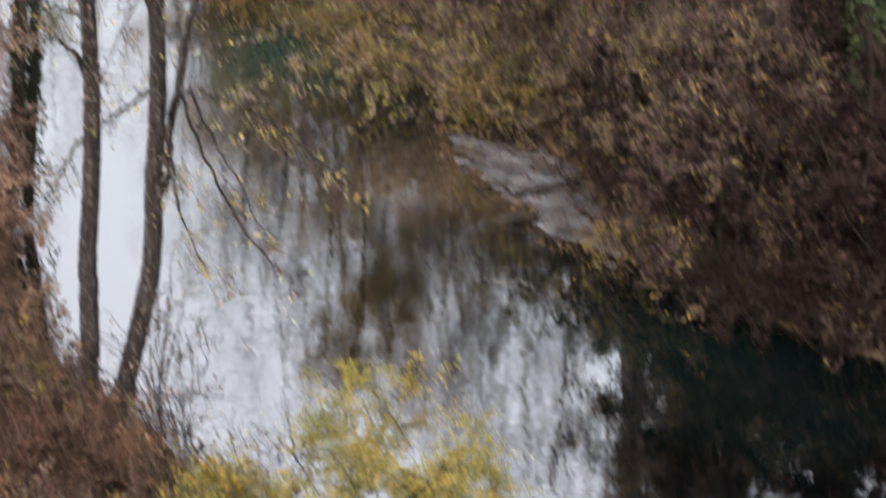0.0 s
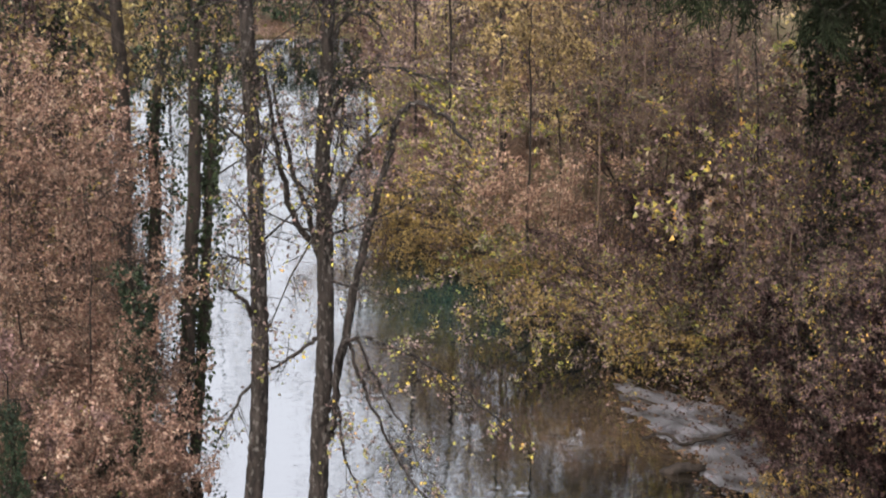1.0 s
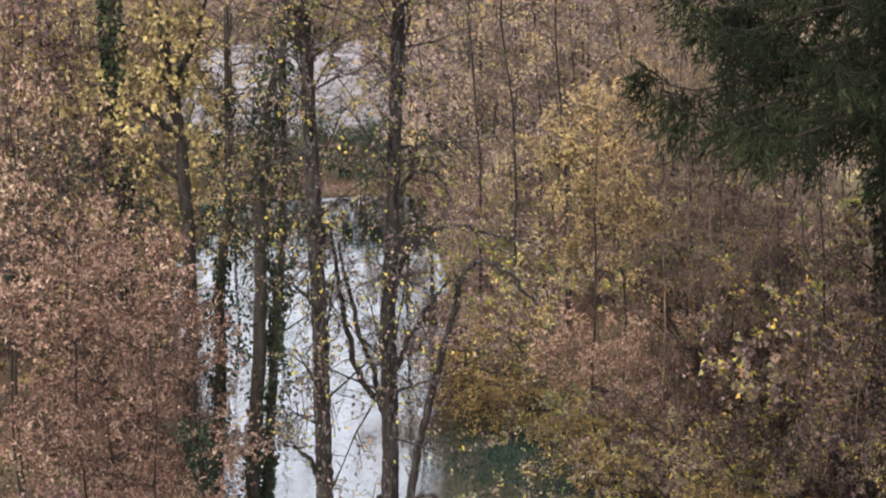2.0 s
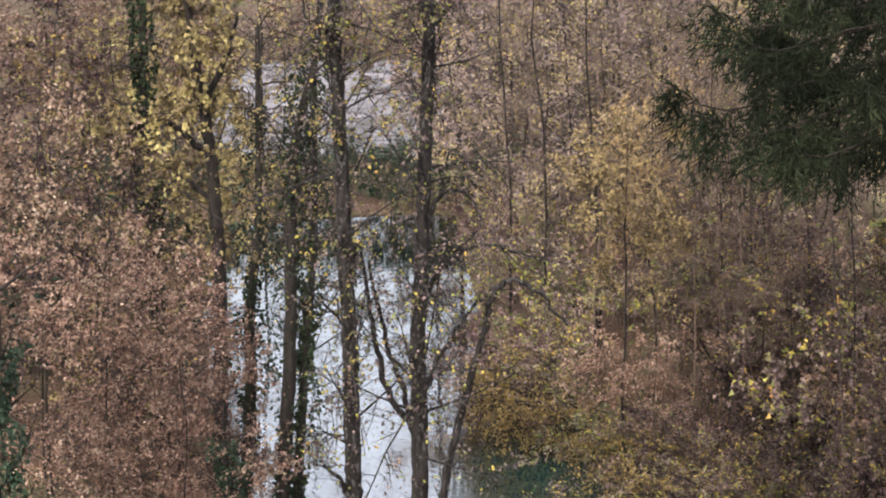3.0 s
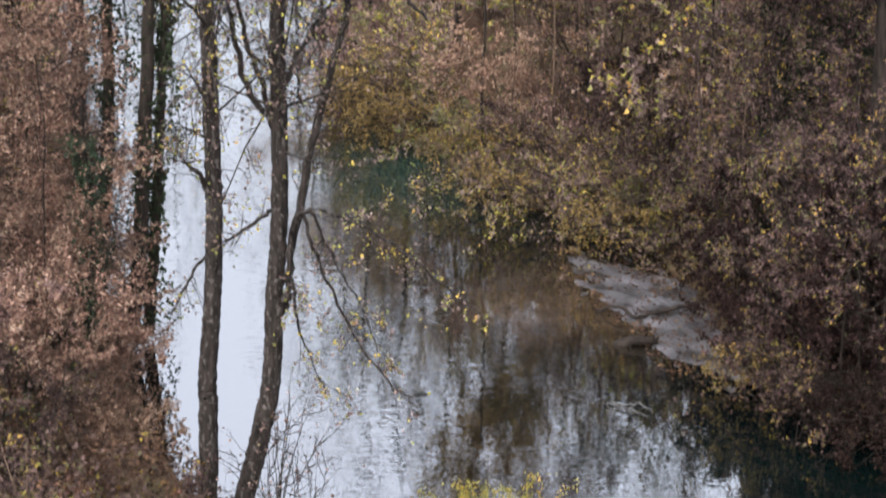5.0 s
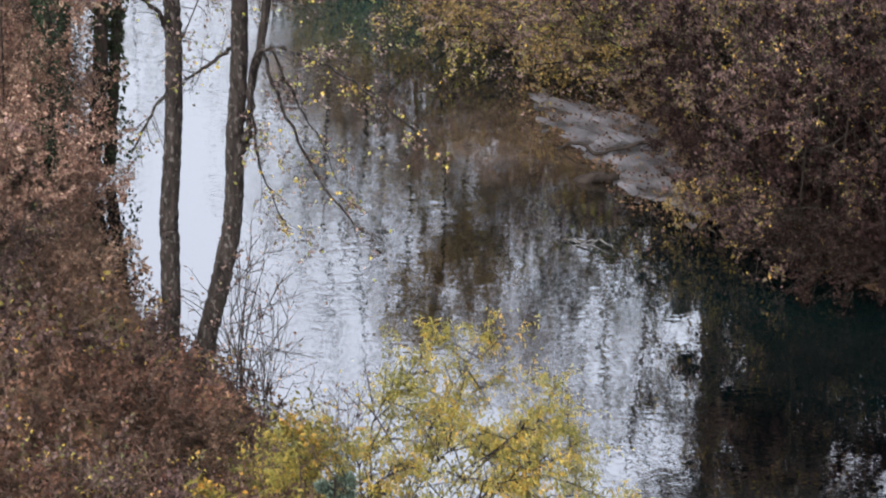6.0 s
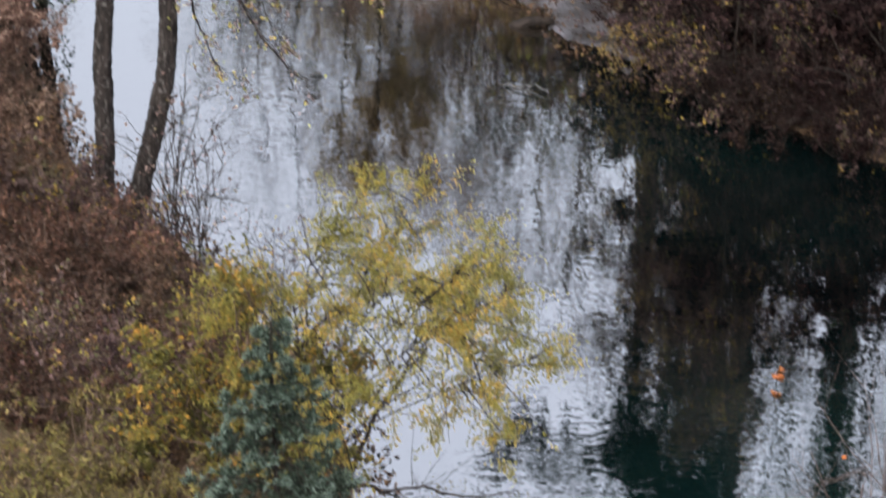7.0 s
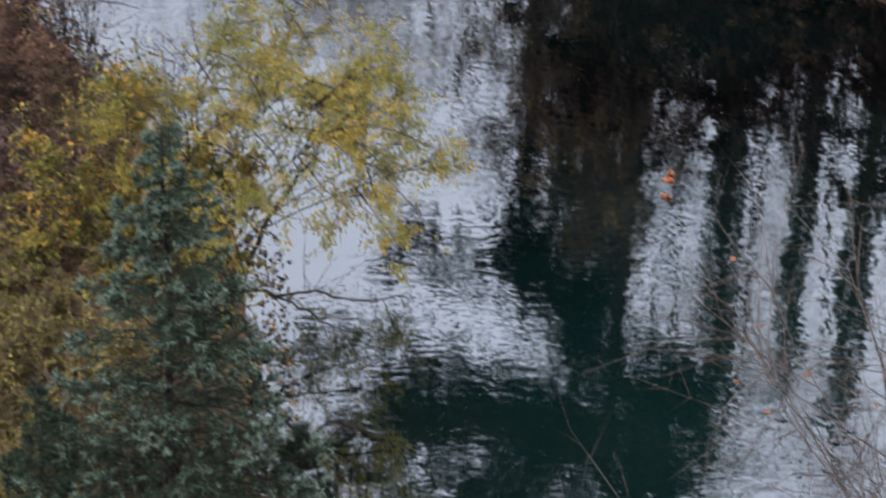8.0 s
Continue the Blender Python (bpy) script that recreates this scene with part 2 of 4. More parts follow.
def water_material():
    """Green river water: dark over the deep pool, teal where it is clear, brown over the silt."""
    m, nodes, links, b = material("river_water", 0.002, 3.3, 0.5)
    pos = nodes.new("ShaderNodeNewGeometry").outputs["Position"]
    wide = noise_tex(nodes, links, 0.12, 3.0, pos)
    r = ramp(nodes, [(0.40, (0.0001, 0.0003, 0.0004)), (0.70, (0.0008, 0.0030, 0.0029))])
    links.new(wide.outputs["Fac"], r.inputs["Fac"])
    edge = noise_tex(nodes, links, 0.55, 4.0, pos)

    def patch(x, y, inner, outer):
        """A patch of the river with a ragged edge: 1 inside, 0 outside."""
        near = nodes.new("ShaderNodeVectorMath")
        near.operation = "DISTANCE"
        near.inputs[1].default_value = (x, y, 0.0)
        links.new(pos, near.inputs[0])
        wob = nodes.new("ShaderNodeMath")
        wob.operation = "MULTIPLY_ADD"
        wob.inputs[1].default_value = 4.0
        links.new(edge.outputs["Fac"], wob.inputs[0])
        links.new(near.outputs["Value"], wob.inputs[2])
        fall = nodes.new("ShaderNodeMapRange")
        fall.interpolation_type = "SMOOTHSTEP"
        fall.inputs["From Min"].default_value, fall.inputs["From Max"].default_value = inner, outer
        fall.inputs["To Min"].default_value, fall.inputs["To Max"].default_value = 1.0, 0.0
        links.new(wob.outputs[0], fall.inputs["Value"])
        return fall

    # a clear green pool in the cove, another below the near bank; the bed shows beside the silt bank
    base = r.outputs["Color"]
    for x, y, inner, outer, tint in ((0.9, 67.5, 3.0, 8.0, (0.0040, 0.0145, 0.0128)), (7.5, 29.0, 2.0, 12.0, (0.0017, 0.0066, 0.0062))):
        clear = nodes.new("ShaderNodeMix")
        clear.data_type = "RGBA"
        links.new(patch(x, y, inner, outer).outputs[0], clear.inputs[0])
        links.new(base, clear.inputs[6])
        clear.inputs[7].default_value = (*tint, 1)
        base = clear.outputs[2]
    shoal = patch(4.6, 56.5, 2.6, 5.8)
    bed = ramp(nodes, [(0.35, (0.012, 0.0085, 0.0055)), (0.65, (0.040, 0.027, 0.0165))])
    links.new(noise_tex(nodes, links, 2.5, 5.0, pos).outputs["Fac"], bed.inputs["Fac"])
    mx = nodes.new("ShaderNodeMix")
    mx.data_type = "RGBA"
    links.new(shoal.outputs[0], mx.inputs[0])
    links.new(base, mx.inputs[6])
    links.new(bed.outputs["Color"], mx.inputs[7])
    links.new(mx.outputs[2], b.inputs["Base Color"])
    fine = noise_tex(nodes, links, 5.0, 1.3, pos, (0.7, 1.2, 1.0))
    slow = noise_tex(nodes, links, 1.5, 0.0, pos, (1.0, 1.5, 1.0))
    add = nodes.new("ShaderNodeMath")
    add.operation = "MULTIPLY_ADD"
    add.inputs[1].default_value = 0.9
    links.new(slow.outputs["Fac"], add.inputs[0])
    links.new(fine.outputs["Fac"], add.inputs[2])
    calm = nodes.new("ShaderNodeMapRange")  # breaths of wind ruffle some patches
    calm.inputs["From Min"].default_value, calm.inputs["From Max"].default_value = 0.35, 0.65
    calm.inputs["To Min"].default_value, calm.inputs["To Max"].default_value = 0.085, 0.145
    links.new(noise_tex(nodes, links, 0.25, 2.0, pos).outputs["Fac"], calm.inputs["Value"])
    bump = nodes.new("ShaderNodeBump")
    bump.inputs["Distance"].default_value = 0.02
    links.new(calm.outputs[0], bump.inputs["Strength"])
    links.new(add.outputs[0], bump.inputs["Height"])
    links.new(bump.outputs[0], b.inputs["Normal"])
    return m


def mud_material():
    m, nodes, links, b = material("wet_silt", 0.42, 1.45, 0.5)
    pos = nodes.new("ShaderNodeNewGeometry").outputs["Position"]
    n = noise_tex(nodes, links, 1.3, 9.0, pos)
    r = ramp(nodes, [(0.36, (0.014, 0.013, 0.0125)), (0.52, (0.040, 0.038, 0.040)), (0.72, (0.090, 0.087, 0.095))])
    links.new(n.outputs["Fac"], r.inputs["Fac"])
    links.new(r.outputs["Color"], b.inputs["Base Color"])
    bump = nodes.new("ShaderNodeBump")
    bump.inputs["Distance"].default_value = 0.05
    links.new(n.outputs["Fac"], bump.inputs["Height"])
    links.new(bump.outputs[0], b.inputs["Normal"])
    return m


def field_material():
    m, nodes, links, b = material("pale_dry_meadow", 0.9)
    pos = nodes.new("ShaderNodeNewGeometry").outputs["Position"]
    n = noise_tex(nodes, links, 0.5, 7.0, pos)
    r = ramp(nodes, [(0.35, (0.05, 0.045, 0.042)), (0.65, (0.13, 0.12, 0.125))])
    links.new(n.outputs["Fac"], r.inputs["Fac"])
    links.new(r.outputs["Color"], b.inputs["Base Color"])
    return m


GROUND, WATER, MUD, FIELD = ground_material(), water_material(), mud_material(), field_material()

# ---------------------------------------------------------------- mesh building
UP = np.array((0.0, 0.0, 1.0))


def unit(v):
    return v / np.maximum(np.linalg.norm(v, axis=-1, keepdims=True), 1e-9)


class Shape:
    """Triangles gathered piece by piece and then linked as one mesh."""

    def __init__(self):
        self.v, self.f, self.n = [], [], 0

    def add(self, v, f):
        self.v.append(np.asarray(v, float))
        self.f.append(np.asarray(f, int) + self.n)
        self.n += len(v)

    def mesh(self, name, mat, smooth=True):
        v, f = np.concatenate(self.v), np.concatenate(self.f)
        me = bpy.data.meshes.new(name)
        me.vertices.add(len(v))
        me.vertices.foreach_set("co", v.astype(np.float32).ravel())
        me.loops.add(f.size)
        me.loops.foreach_set("vertex_index", f.astype(np.int32).ravel())
        me.polygons.add(len(f))
        me.polygons.foreach_set("loop_start", np.arange(0, f.size, 3, dtype=np.int32))
        me.polygons.foreach_set("use_smooth", np.full(len(f), smooth))
        me.materials.append(mat)
        me.update(calc_edges=True)
        return me

    def tube(self, path, r0, r1, sides=6, rough=0.0, rng=None):
        """A tapered round limb along a path, closed to a point at its end."""
        p = np.asarray(path, float)
        n = len(p)
        tan = unit(np.gradient(p, axis=0))
        side = np.cross(tan, UP if abs(tan[0][2]) < 0.8 else np.array((1.0, 0, 0)))
        side = unit(side)
        other = np.cross(tan, side)
        r = np.linspace(1, 0, n) ** 0.8 * (r0 - r1) + r1
        a = np.arange(sides) * 2 * np.pi / sides
        ring = np.cos(a)[None, :, None] * side[:, None] + np.sin(a)[None, :, None] * other[:, None]
        rr = r[:, None, None] * (1 + (rough * rng.normal(size=(n, sides, 1)) if rough else 0))
        v = (p[:, None] + ring * rr).reshape(-1, 3)
        v = np.vstack([v, p[-1] + tan[-1] * r1])
        i, j = np.meshgrid(np.arange(n - 1), np.arange(sides), indexing="ij")
        a0, a1 = i * sides + j, i * sides + (j + 1) % sides
        f = np.concatenate([np.stack([a0, a1, a1 + sides], -1).reshape(-1, 3), np.stack([a0, a1 + sides, a0 + sides], -1).reshape(-1, 3)])
        last = (n - 1) * sides
        cap = [(last + k, last + (k + 1) % sides, n * sides) for k in range(sides)]
        self.add(v, np.vstack([f, cap]))

    def spikes(self, a, b, r):
        """Many thin three-sided twigs from a to b."""
        d = unit(b - a)
        s = unit(np.cross(d, UP + 0.01))
        o = np.cross(d, s)
        r = np.broadcast_to(r, (len(a),))[:, None]
        v = np.stack([a + s * r, a - 0.5 * s * r + 0.87 * o * r, a - 0.5 * s * r - 0.87 * o * r, b], 1)
        k = np.arange(len(a))[:, None] * 4
        f = np.stack([k + (0, 1, 3), k + (1, 2, 3), k + (2, 0, 3)], 1)
        self.add(v.reshape(-1, 3), f.reshape(-1, 3))

    def leaves(self, base, way, length, width, rng, fold=0.25, small=False):
        """Folded pointed leaves that grow from base along way."""
        n = len(base)
        way = unit(way)
        side = unit(np.cross(way, rng.normal(size=(n, 3))))
        nor = np.cross(way, side)
        ln = (length * rng.uniform(0.65, 1.25, n))[:, None]
        wd = (width * rng.uniform(0.7, 1.2, n))[:, None] * 0.5
        if small:  # far leaves: one bent-over triangle each
            self.add(np.stack([base + side * wd * 0.75, base + way * ln * 0.85 + nor * wd * 0.4, base + way * ln * 0.25 - side * wd * 1.05], 1).reshape(-1, 3), np.arange(3 * n).reshape(-1, 3))
            return
        mid = base + way * ln * 0.45
        v = np.stack([base, mid + side * wd + nor * wd * fold, base + way * ln - nor * ln * 0.12, mid - side * wd + nor * wd * fold], 1)
        k = np.arange(n)[:, None] * 4
        f = np.stack([k + (0, 1, 2), k + (0, 2, 3)], 1)
        self.add(v.reshape(-1, 3), f.reshape(-1, 3))


def curve(points, steps=4, wobble=0.0, rng=None):
    """A smooth path through the points."""
    p = np.asarray(points, float)
    q = np.vstack([2 * p[0] - p[1], p, 2 * p[-1] - p[-2]])
    rows = []
    for i in range(1, len(q) - 2):
        for t in np.arange(steps) / steps:
            a, b, c, d = q[i - 1:i + 3]
            rows.append(0.5 * (2 * b + (c - a) * t + (2 * a - 5 * b + 4 * c - d) * t * t + (3 * b - a - 3 * c + d) * t ** 3))
    rows = np.array(rows + [p[-1]])
    if wobble:
        rows[1:-1] += rng.normal(size=rows[1:-1].shape) * wobble
    return rows


def thing(name, label, category, group=""):
    return tagged(new(name), label, category, group)


def part(name, shape, mat, parent, label="", smooth=True):
    ob = new(name, shape.mesh(name, mat, smooth))
    ob.parent = parent
    return tagged(ob, label)


def along(path, u):
    """Places and headings at the shares u of a path."""
    k = u * (len(path) - 1)
    i = np.minimum(k.astype(int), len(path) - 2)
    t = (k - i)[:, None]
    return path[i] * (1 - t) + path[i + 1] * t, unit(path[i + 1] - path[i])


def grow(paths, rng, count, reach, lift=0.3, spread=1.0, start=0.3, sag=0.0, steps=3):
    """Side branches off each path: count a path, reach metres long, shorter towards the tip."""
    made = []
    for p in paths:
        u = rng.uniform(start, 1.0, count)
        at, head = along(p, u)
        way = unit(head * 0.7 + rng.normal(size=(count, 3)) * spread + UP * lift)
        ln = rng.uniform(reach[0], reach[1], count) * (1.15 - 0.6 * u)
        bend = rng.normal(size=(count, 3)) * 0.18
        s = np.linspace(0, 1, steps)[None, :, None]
        made.extend(at[:, None] + way[:, None] * ln[:, None, None] * s + (bend[:, None] - UP * sag) * ln[:, None, None] * s * s)
    return made


def twigs(paths, rng, count, reach, lift=0.2, sag=0.1, start=0.15):
    """Starts and ends of thin twigs off the paths."""
    a, b = [], []
    for p in paths:
        u = rng.uniform(start, 1.0, count)
        at, head = along(p, u)
        way = unit(head * 0.6 + rng.normal(size=(count, 3)) * 0.8 + UP * (lift - sag))
        a.append(at)
        b.append(at + way * rng.uniform(reach[0], reach[1], count)[:, None])
    return np.concatenate(a), np.concatenate(b)


def leaf_on(shape, a, b, count, length, width, rng, droop=0.5, loose=0.04, small=False):
    """count leaves along the twigs a to b."""
    share = np.repeat(rng.gamma(0.9, 1.0, len(a) // 5 + 1), 5)[:len(a)] + 0.05  # some sprays are full, some nearly bare
    i = rng.choice(len(a), count, p=share / share.sum())
    u = rng.uniform(0.1, 1.05, count)[:, None]
    at = a[i] * (1 - u) + b[i] * u + rng.normal(size=(count, 3)) * loose
    way = unit(b[i] - a[i]) * 0.5 + rng.normal(size=(count, 3)) * 0.8 - UP * droop
    shape.leaves(at, way, length, width, rng, small=small)

# ---------------------------------------------------------------- ground and water
SHORE_Y = (20, 28, 34.5, 37.6, 40, 43.1, 44.5, 46, 50.5, 56, 66, 107, 140)
LEFT_X = (0.6, 0.7, 0.8, 0.3, -1.2, -2.5, -3.3, -4.4, -5.6, -6.9, -8.6, -15, -19)
RIGHT_Y = (20, 30, 38, 42, 43.5, 45.5, 47, 48.5, 50.6, 53.5, 57, 60.5, 62, 64.5, 68, 71, 76, 90, 107, 140)
RIGHT_X = (19, 18.0, 16.8, 15.2, 14.0, 12.0, 10.7, 9.5, 8.3, 7.4, 7.2, 6.6, 5.4, 3.5, 2.3, 0.9, -0.5, -2.2, -3.5, -4)


def bank(s, slope, top):
    """Height of a bank, s metres inland of the shore."""
    s = np.asarray(s, float)
    land = 0.4 * (1 - np.exp(-np.maximum(s, 0) / 0.8)) + slope * np.maximum(s, 0)
    return np.where(s > 0, np.minimum(land, top), np.maximum(0.45 * s, -1.6))


def height(x, y):
    x, y = np.asarray(x, float), np.asarray(y, float)
    left = bank(np.interp(y, SHORE_Y, LEFT_X) - x, 0.10, 9.0)
    right = bank(x - np.interp(y, RIGHT_Y, RIGHT_X), 0.15, 13.0)
    far = bank(y - 107 + 1.5 * np.sin(x * 0.3), 0.01, 5.0)
    near = bank(22 - y, 0.80, 18.3)
    h = np.maximum(np.maximum(left, right), np.maximum(far, near))
    rough = 0.10 * np.sin(x * 1.9 + y * 0.7) * np.sin(y * 1.3 - x * 0.4) + 0.05 * np.sin(x * 4.1) * np.sin(y * 3.7)
    return h + rough * np.clip(h, 0, 1)


def z_at(x, y):
    return float(height(x, y))


def sheet(xs, ys, zs):
    s = Shape()
    gx, gy = np.meshgrid(xs, ys)
    n = len(xs)
    i, j = np.meshgrid(np.arange(len(ys) - 1), np.arange(n - 1), indexing="ij")
    a = (i * n + j).ravel()
    s.add(np.stack([gx, gy, zs(gx, gy)], -1).reshape(-1, 3), np.vstack([np.stack([a, a + 1, a + n + 1], 1), np.stack([a, a + n + 1, a + n], 1)]))
    return s


def steps_out(fine_lo, fine_hi, step, lo, hi):
    mid = list(np.arange(fine_lo, fine_hi + step / 2, step))
    for edge, sign in ((lo, -1), (hi, 1)):
        d, p = step, fine_lo if sign < 0 else fine_hi
        while (p - edge) * sign < 0:
            d *= 1.35
            p += sign * d
            mid.append(p)
    return np.array(sorted(mid))


ground = new("ground", sheet(steps_out(-40, 50, 1.1, -1500, 1500), steps_out(0, 130, 1.1, -600, 2500), height).mesh("ground", GROUND))
tagged(ground, "wooded river banks covered in brown fallen leaves", "ground", kind="structure")
water = new("water", sheet(np.linspace(-60, 40, 41), np.linspace(12, 125, 41), lambda x, y: x * 0).mesh("water", WATER))
tagged(water, "calm dark green river reflecting a white overcast sky", "water", kind="structure")


MUD_MID, MUD_REACH = (6.5, 55.9), (1.95, 5.4)


def mud_place(k, a):
    """Place on the silt bank at the share k of its half width, in the direction a."""
    w = 1 + 0.16 * np.sin(3 * a + 1) + 0.09 * np.sin(7 * a) + 0.06 * np.sin(13 * a + 2) + 0.04 * np.sin(29 * a)
    y = k * w * MUD_REACH[1] * np.sin(a)
    return MUD_MID[0] + k * w * MUD_REACH[0] * np.cos(a) - 0.26 * y, MUD_MID[1] + y


def mud_rise(k, x, y):
    lumps = 0.045 * np.sin(4.3 * x + 1.7 * y) * np.sin(2.1 * y - x) + 0.03 * np.sin(9 * x + 2) * np.sin(7 * y) + 0.02 * np.sin(19 * x) * np.sin(17 * y + x)
    return 0.11 - 0.20 * k ** 2 + lumps


def mud_flat():
    """A low lumpy tongue of silt that slopes into the river."""
    s = Shape()
    ring = np.linspace(0, 2 * np.pi, 121)[:-1]
    rows = []
    for k in np.linspace(0, 1, 26):
        x, y = mud_place(k, ring)
        rows.append(np.stack([x, y, mud_rise(k, x, y)], 1))
    n = len(ring)
    f = []
    for i in range(25):
        for j in range(n):
            a, b = i * n + j, i * n + (j + 1) % n
            f += [(a, a + n, b + n), (a, b + n, b)]
    s.add(np.concatenate(rows), f)
    return tagged(new("mud_bank", s.mesh("mud_bank", MUD)), "pale grey wet silt bank strewn with fallen leaves", "mud bank", kind="structure")


mud_flat()
meadow = new("meadow", sheet(np.linspace(-18, -5, 21), np.linspace(121, 156, 21), lambda x, y: height(x, y) + 0.05).mesh("meadow", FIELD))
tagged(meadow, "pale dry meadow beyond the river", "meadow", kind="structure")


# ---------------------------------------------------------------- shrubs and trees by kind
def bush(name, label, category, seed, tall, wide, stems, count, length, width, leaf_mat, wood_mat=TWIG, group="", sag=0.15, droop=0.2,
         low=0.55, branches=9, fine=7, twig=(0.25, 0.6), upright=0.35, skirt=0.1, stem_thick=1.0, small=False, lean=(0, 0, 0)):
    """A many-stemmed shrub at the origin."""
    rng = np.random.default_rng(seed)
    ob = thing(name, label, category, group)
    wood, leaf = Shape(), Shape()
    mains = []
    for k in range(stems):
        a = seed + k * 2.39996 + rng.normal() * 0.25
        out = np.array((np.cos(a), np.sin(a), 0)) * wide * np.sqrt((k + rng.uniform(0.2, 1.0)) / stems)
        top = tall * rng.uniform(low, 1.0) * (1 - 0.35 * (np.linalg.norm(out) / wide) ** 2)
        base = out * 0.12
        path = curve([base, base + out * (0.5 - upright) + UP * top * 0.45, base + out * 0.7 + UP * top * 0.82, out + UP * top], 2 if small else 3, 0.02 * tall / 4, rng)
        mains.append(path)
        path = path + np.array(lean) * (np.linspace(0, 1, len(path)) ** 1.3)[:, None]
        mains[-1] = path
        stem = Shape()
        stem.tube(path, (0.005 * tall + 0.006) * stem_thick, 0.004, 4 if small else 5)
        part("stem", stem, wood_mat, ob)
    subs = grow(mains, rng, branches, (0.16 * tall, 0.34 * tall), 0.2, 0.85, skirt, sag, 2 if small else 3)
    for p in subs:
        wood.tube(p, 0.002 * tall * min(1.0, 2 * stem_thick) + (0.004 if stem_thick > 0.2 else 0.0025), 0.0025, 3)
    a, b = twigs(subs, rng, fine, twig, 0.2, sag)
    wood.spikes(a, b, 0.004)
    leaf_on(leaf, a, b, count, length, width, rng, droop, small=small)
    tagged(part("branchwork", wood, wood_mat, ob), kind="stuff")
    tagged(part("foliage", leaf, leaf_mat, ob, smooth=False), kind="stuff")
    return ob


def small_tree(name, label, category, seed, tall, wide, count, length, width, leaf_mat, wood_mat=BARK, group="", bare=0.25, limbs=16, lean=0.0, sub=7, fine=6, thick=0.012, small=True):
    """A single-trunked tree at the origin with limbs from the share bare of its height."""
    rng = np.random.default_rng(seed)
    ob = thing(name, label, category, group)
    trunk, wood, leaf = Shape(), Shape(), Shape()
    spine = curve([(0, 0, -0.2), (0.01 * tall, 0, tall * 0.3), (lean * 0.5, 0.02 * tall, tall * 0.65), (lean, 0, tall)], 4, 0.0035 * tall, rng)
    trunk.tube(spine, thick * tall, 0.012, 9, 0.05, rng)
    bole = part("trunk", trunk, wood_mat, ob)
    mains = []
    for u in np.linspace(bare, 0.97, limbs):
        at, head = along(spine, np.array([u]))
        a = rng.uniform(0, 2 * np.pi)
        reach = wide * (0.35 + 0.65 * np.sin(np.pi * min(1, (u - bare) / (1.02 - bare)) ** 0.7)) * rng.uniform(0.7, 1.15)
        out = np.array((np.cos(a), np.sin(a), 0)) * reach
        p = curve([at[0], at[0] + out * 0.4 + UP * reach * 0.25, at[0] + out * 0.8 + UP * reach * 0.42, at[0] + out + UP * reach * 0.4], 3, 0.03, rng)
        mains.append(p)
        limb = Shape()
        limb.tube(p, thick * tall * 0.35 * (1.1 - u), 0.006, 5)
        part("limb", limb, wood_mat, bole)
    subs = grow(mains, rng, sub, (0.3 * wide, 0.6 * wide), 0.2, 0.8, 0.25, 0.1, 2 if count > 1000 else 3)
    for p in subs:
        wood.tube(p, 0.011, 0.003, 3)
    a, b = twigs(subs, rng, fine, (0.3, 0.7), 0.15, 0.1)
    wood.spikes(a, b, 0.004)
    tagged(part("branchwork", wood, wood_mat, ob), kind="stuff")
    if count:
        leaf_on(leaf, a, b, count, length * 1.15, width * 1.15, rng, small=small)
        part("crown", leaf, leaf_mat, ob, smooth=False)
    return ob


def ivy_tree(name, label, seed, tall, thick, coat, count, group="", leaf_mat=IVY):
    """A straight trunk wrapped in ivy, with a few bare limbs above."""
    rng = np.random.default_rng(seed)
    ob = thing(name, label, "tree", group)
    trunk, wood, leaf = Shape(), Shape(), Shape()
    spine = curve([(0, 0, -0.3), (0.1, 0, tall * 0.35), (-0.1, 0.1, tall * 0.7), (0.1, 0, tall)], 5, 0.05, rng)
    trunk.tube(spine, thick, 0.04, 9, 0.05, rng)
    bole = part("trunk", trunk, DARK_BARK, ob)
    mains = grow([spine], rng, 16, (1.2, 3.2), 0.5, 0.9, 0.35)
    for p in mains:
        limb = Shape()
        limb.tube(p, 0.05, 0.008, 5)
        part("limb", limb, DARK_BARK, bole)
    subs = grow(mains, rng, 6, (0.5, 1.4), 0.3)
    for p in subs:
        wood.tube(p, 0.014, 0.003, 3)
    a, b = twigs(subs, rng, 6, (0.3, 0.7))
    wood.spikes(a, b, 0.004)
    u = rng.uniform(0, 0.88, count)
    at, head = along(spine, u)
    ang = rng.uniform(0, 2 * np.pi, count)
    out = np.stack([np.cos(ang), np.sin(ang), np.zeros(count)], 1)
    bulge = coat * (0.65 + 0.35 * np.sin(u * 23 + ang) + 0.25 * np.sin(u * 51 + 2 * ang)) * np.sqrt(rng.uniform(0.1, 1, count))
    leaf.leaves(at + out * (thick * 0.7 + bulge)[:, None], out * 0.7 - UP * 0.7 + rng.normal(size=(count, 3)) * 0.4, 0.17, 0.15, rng)
    tagged(part("branchwork", wood, DARK_BARK, ob), kind="stuff")
    part("ivy", leaf, leaf_mat, bole, "green ivy coat", smooth=False)
    return ob


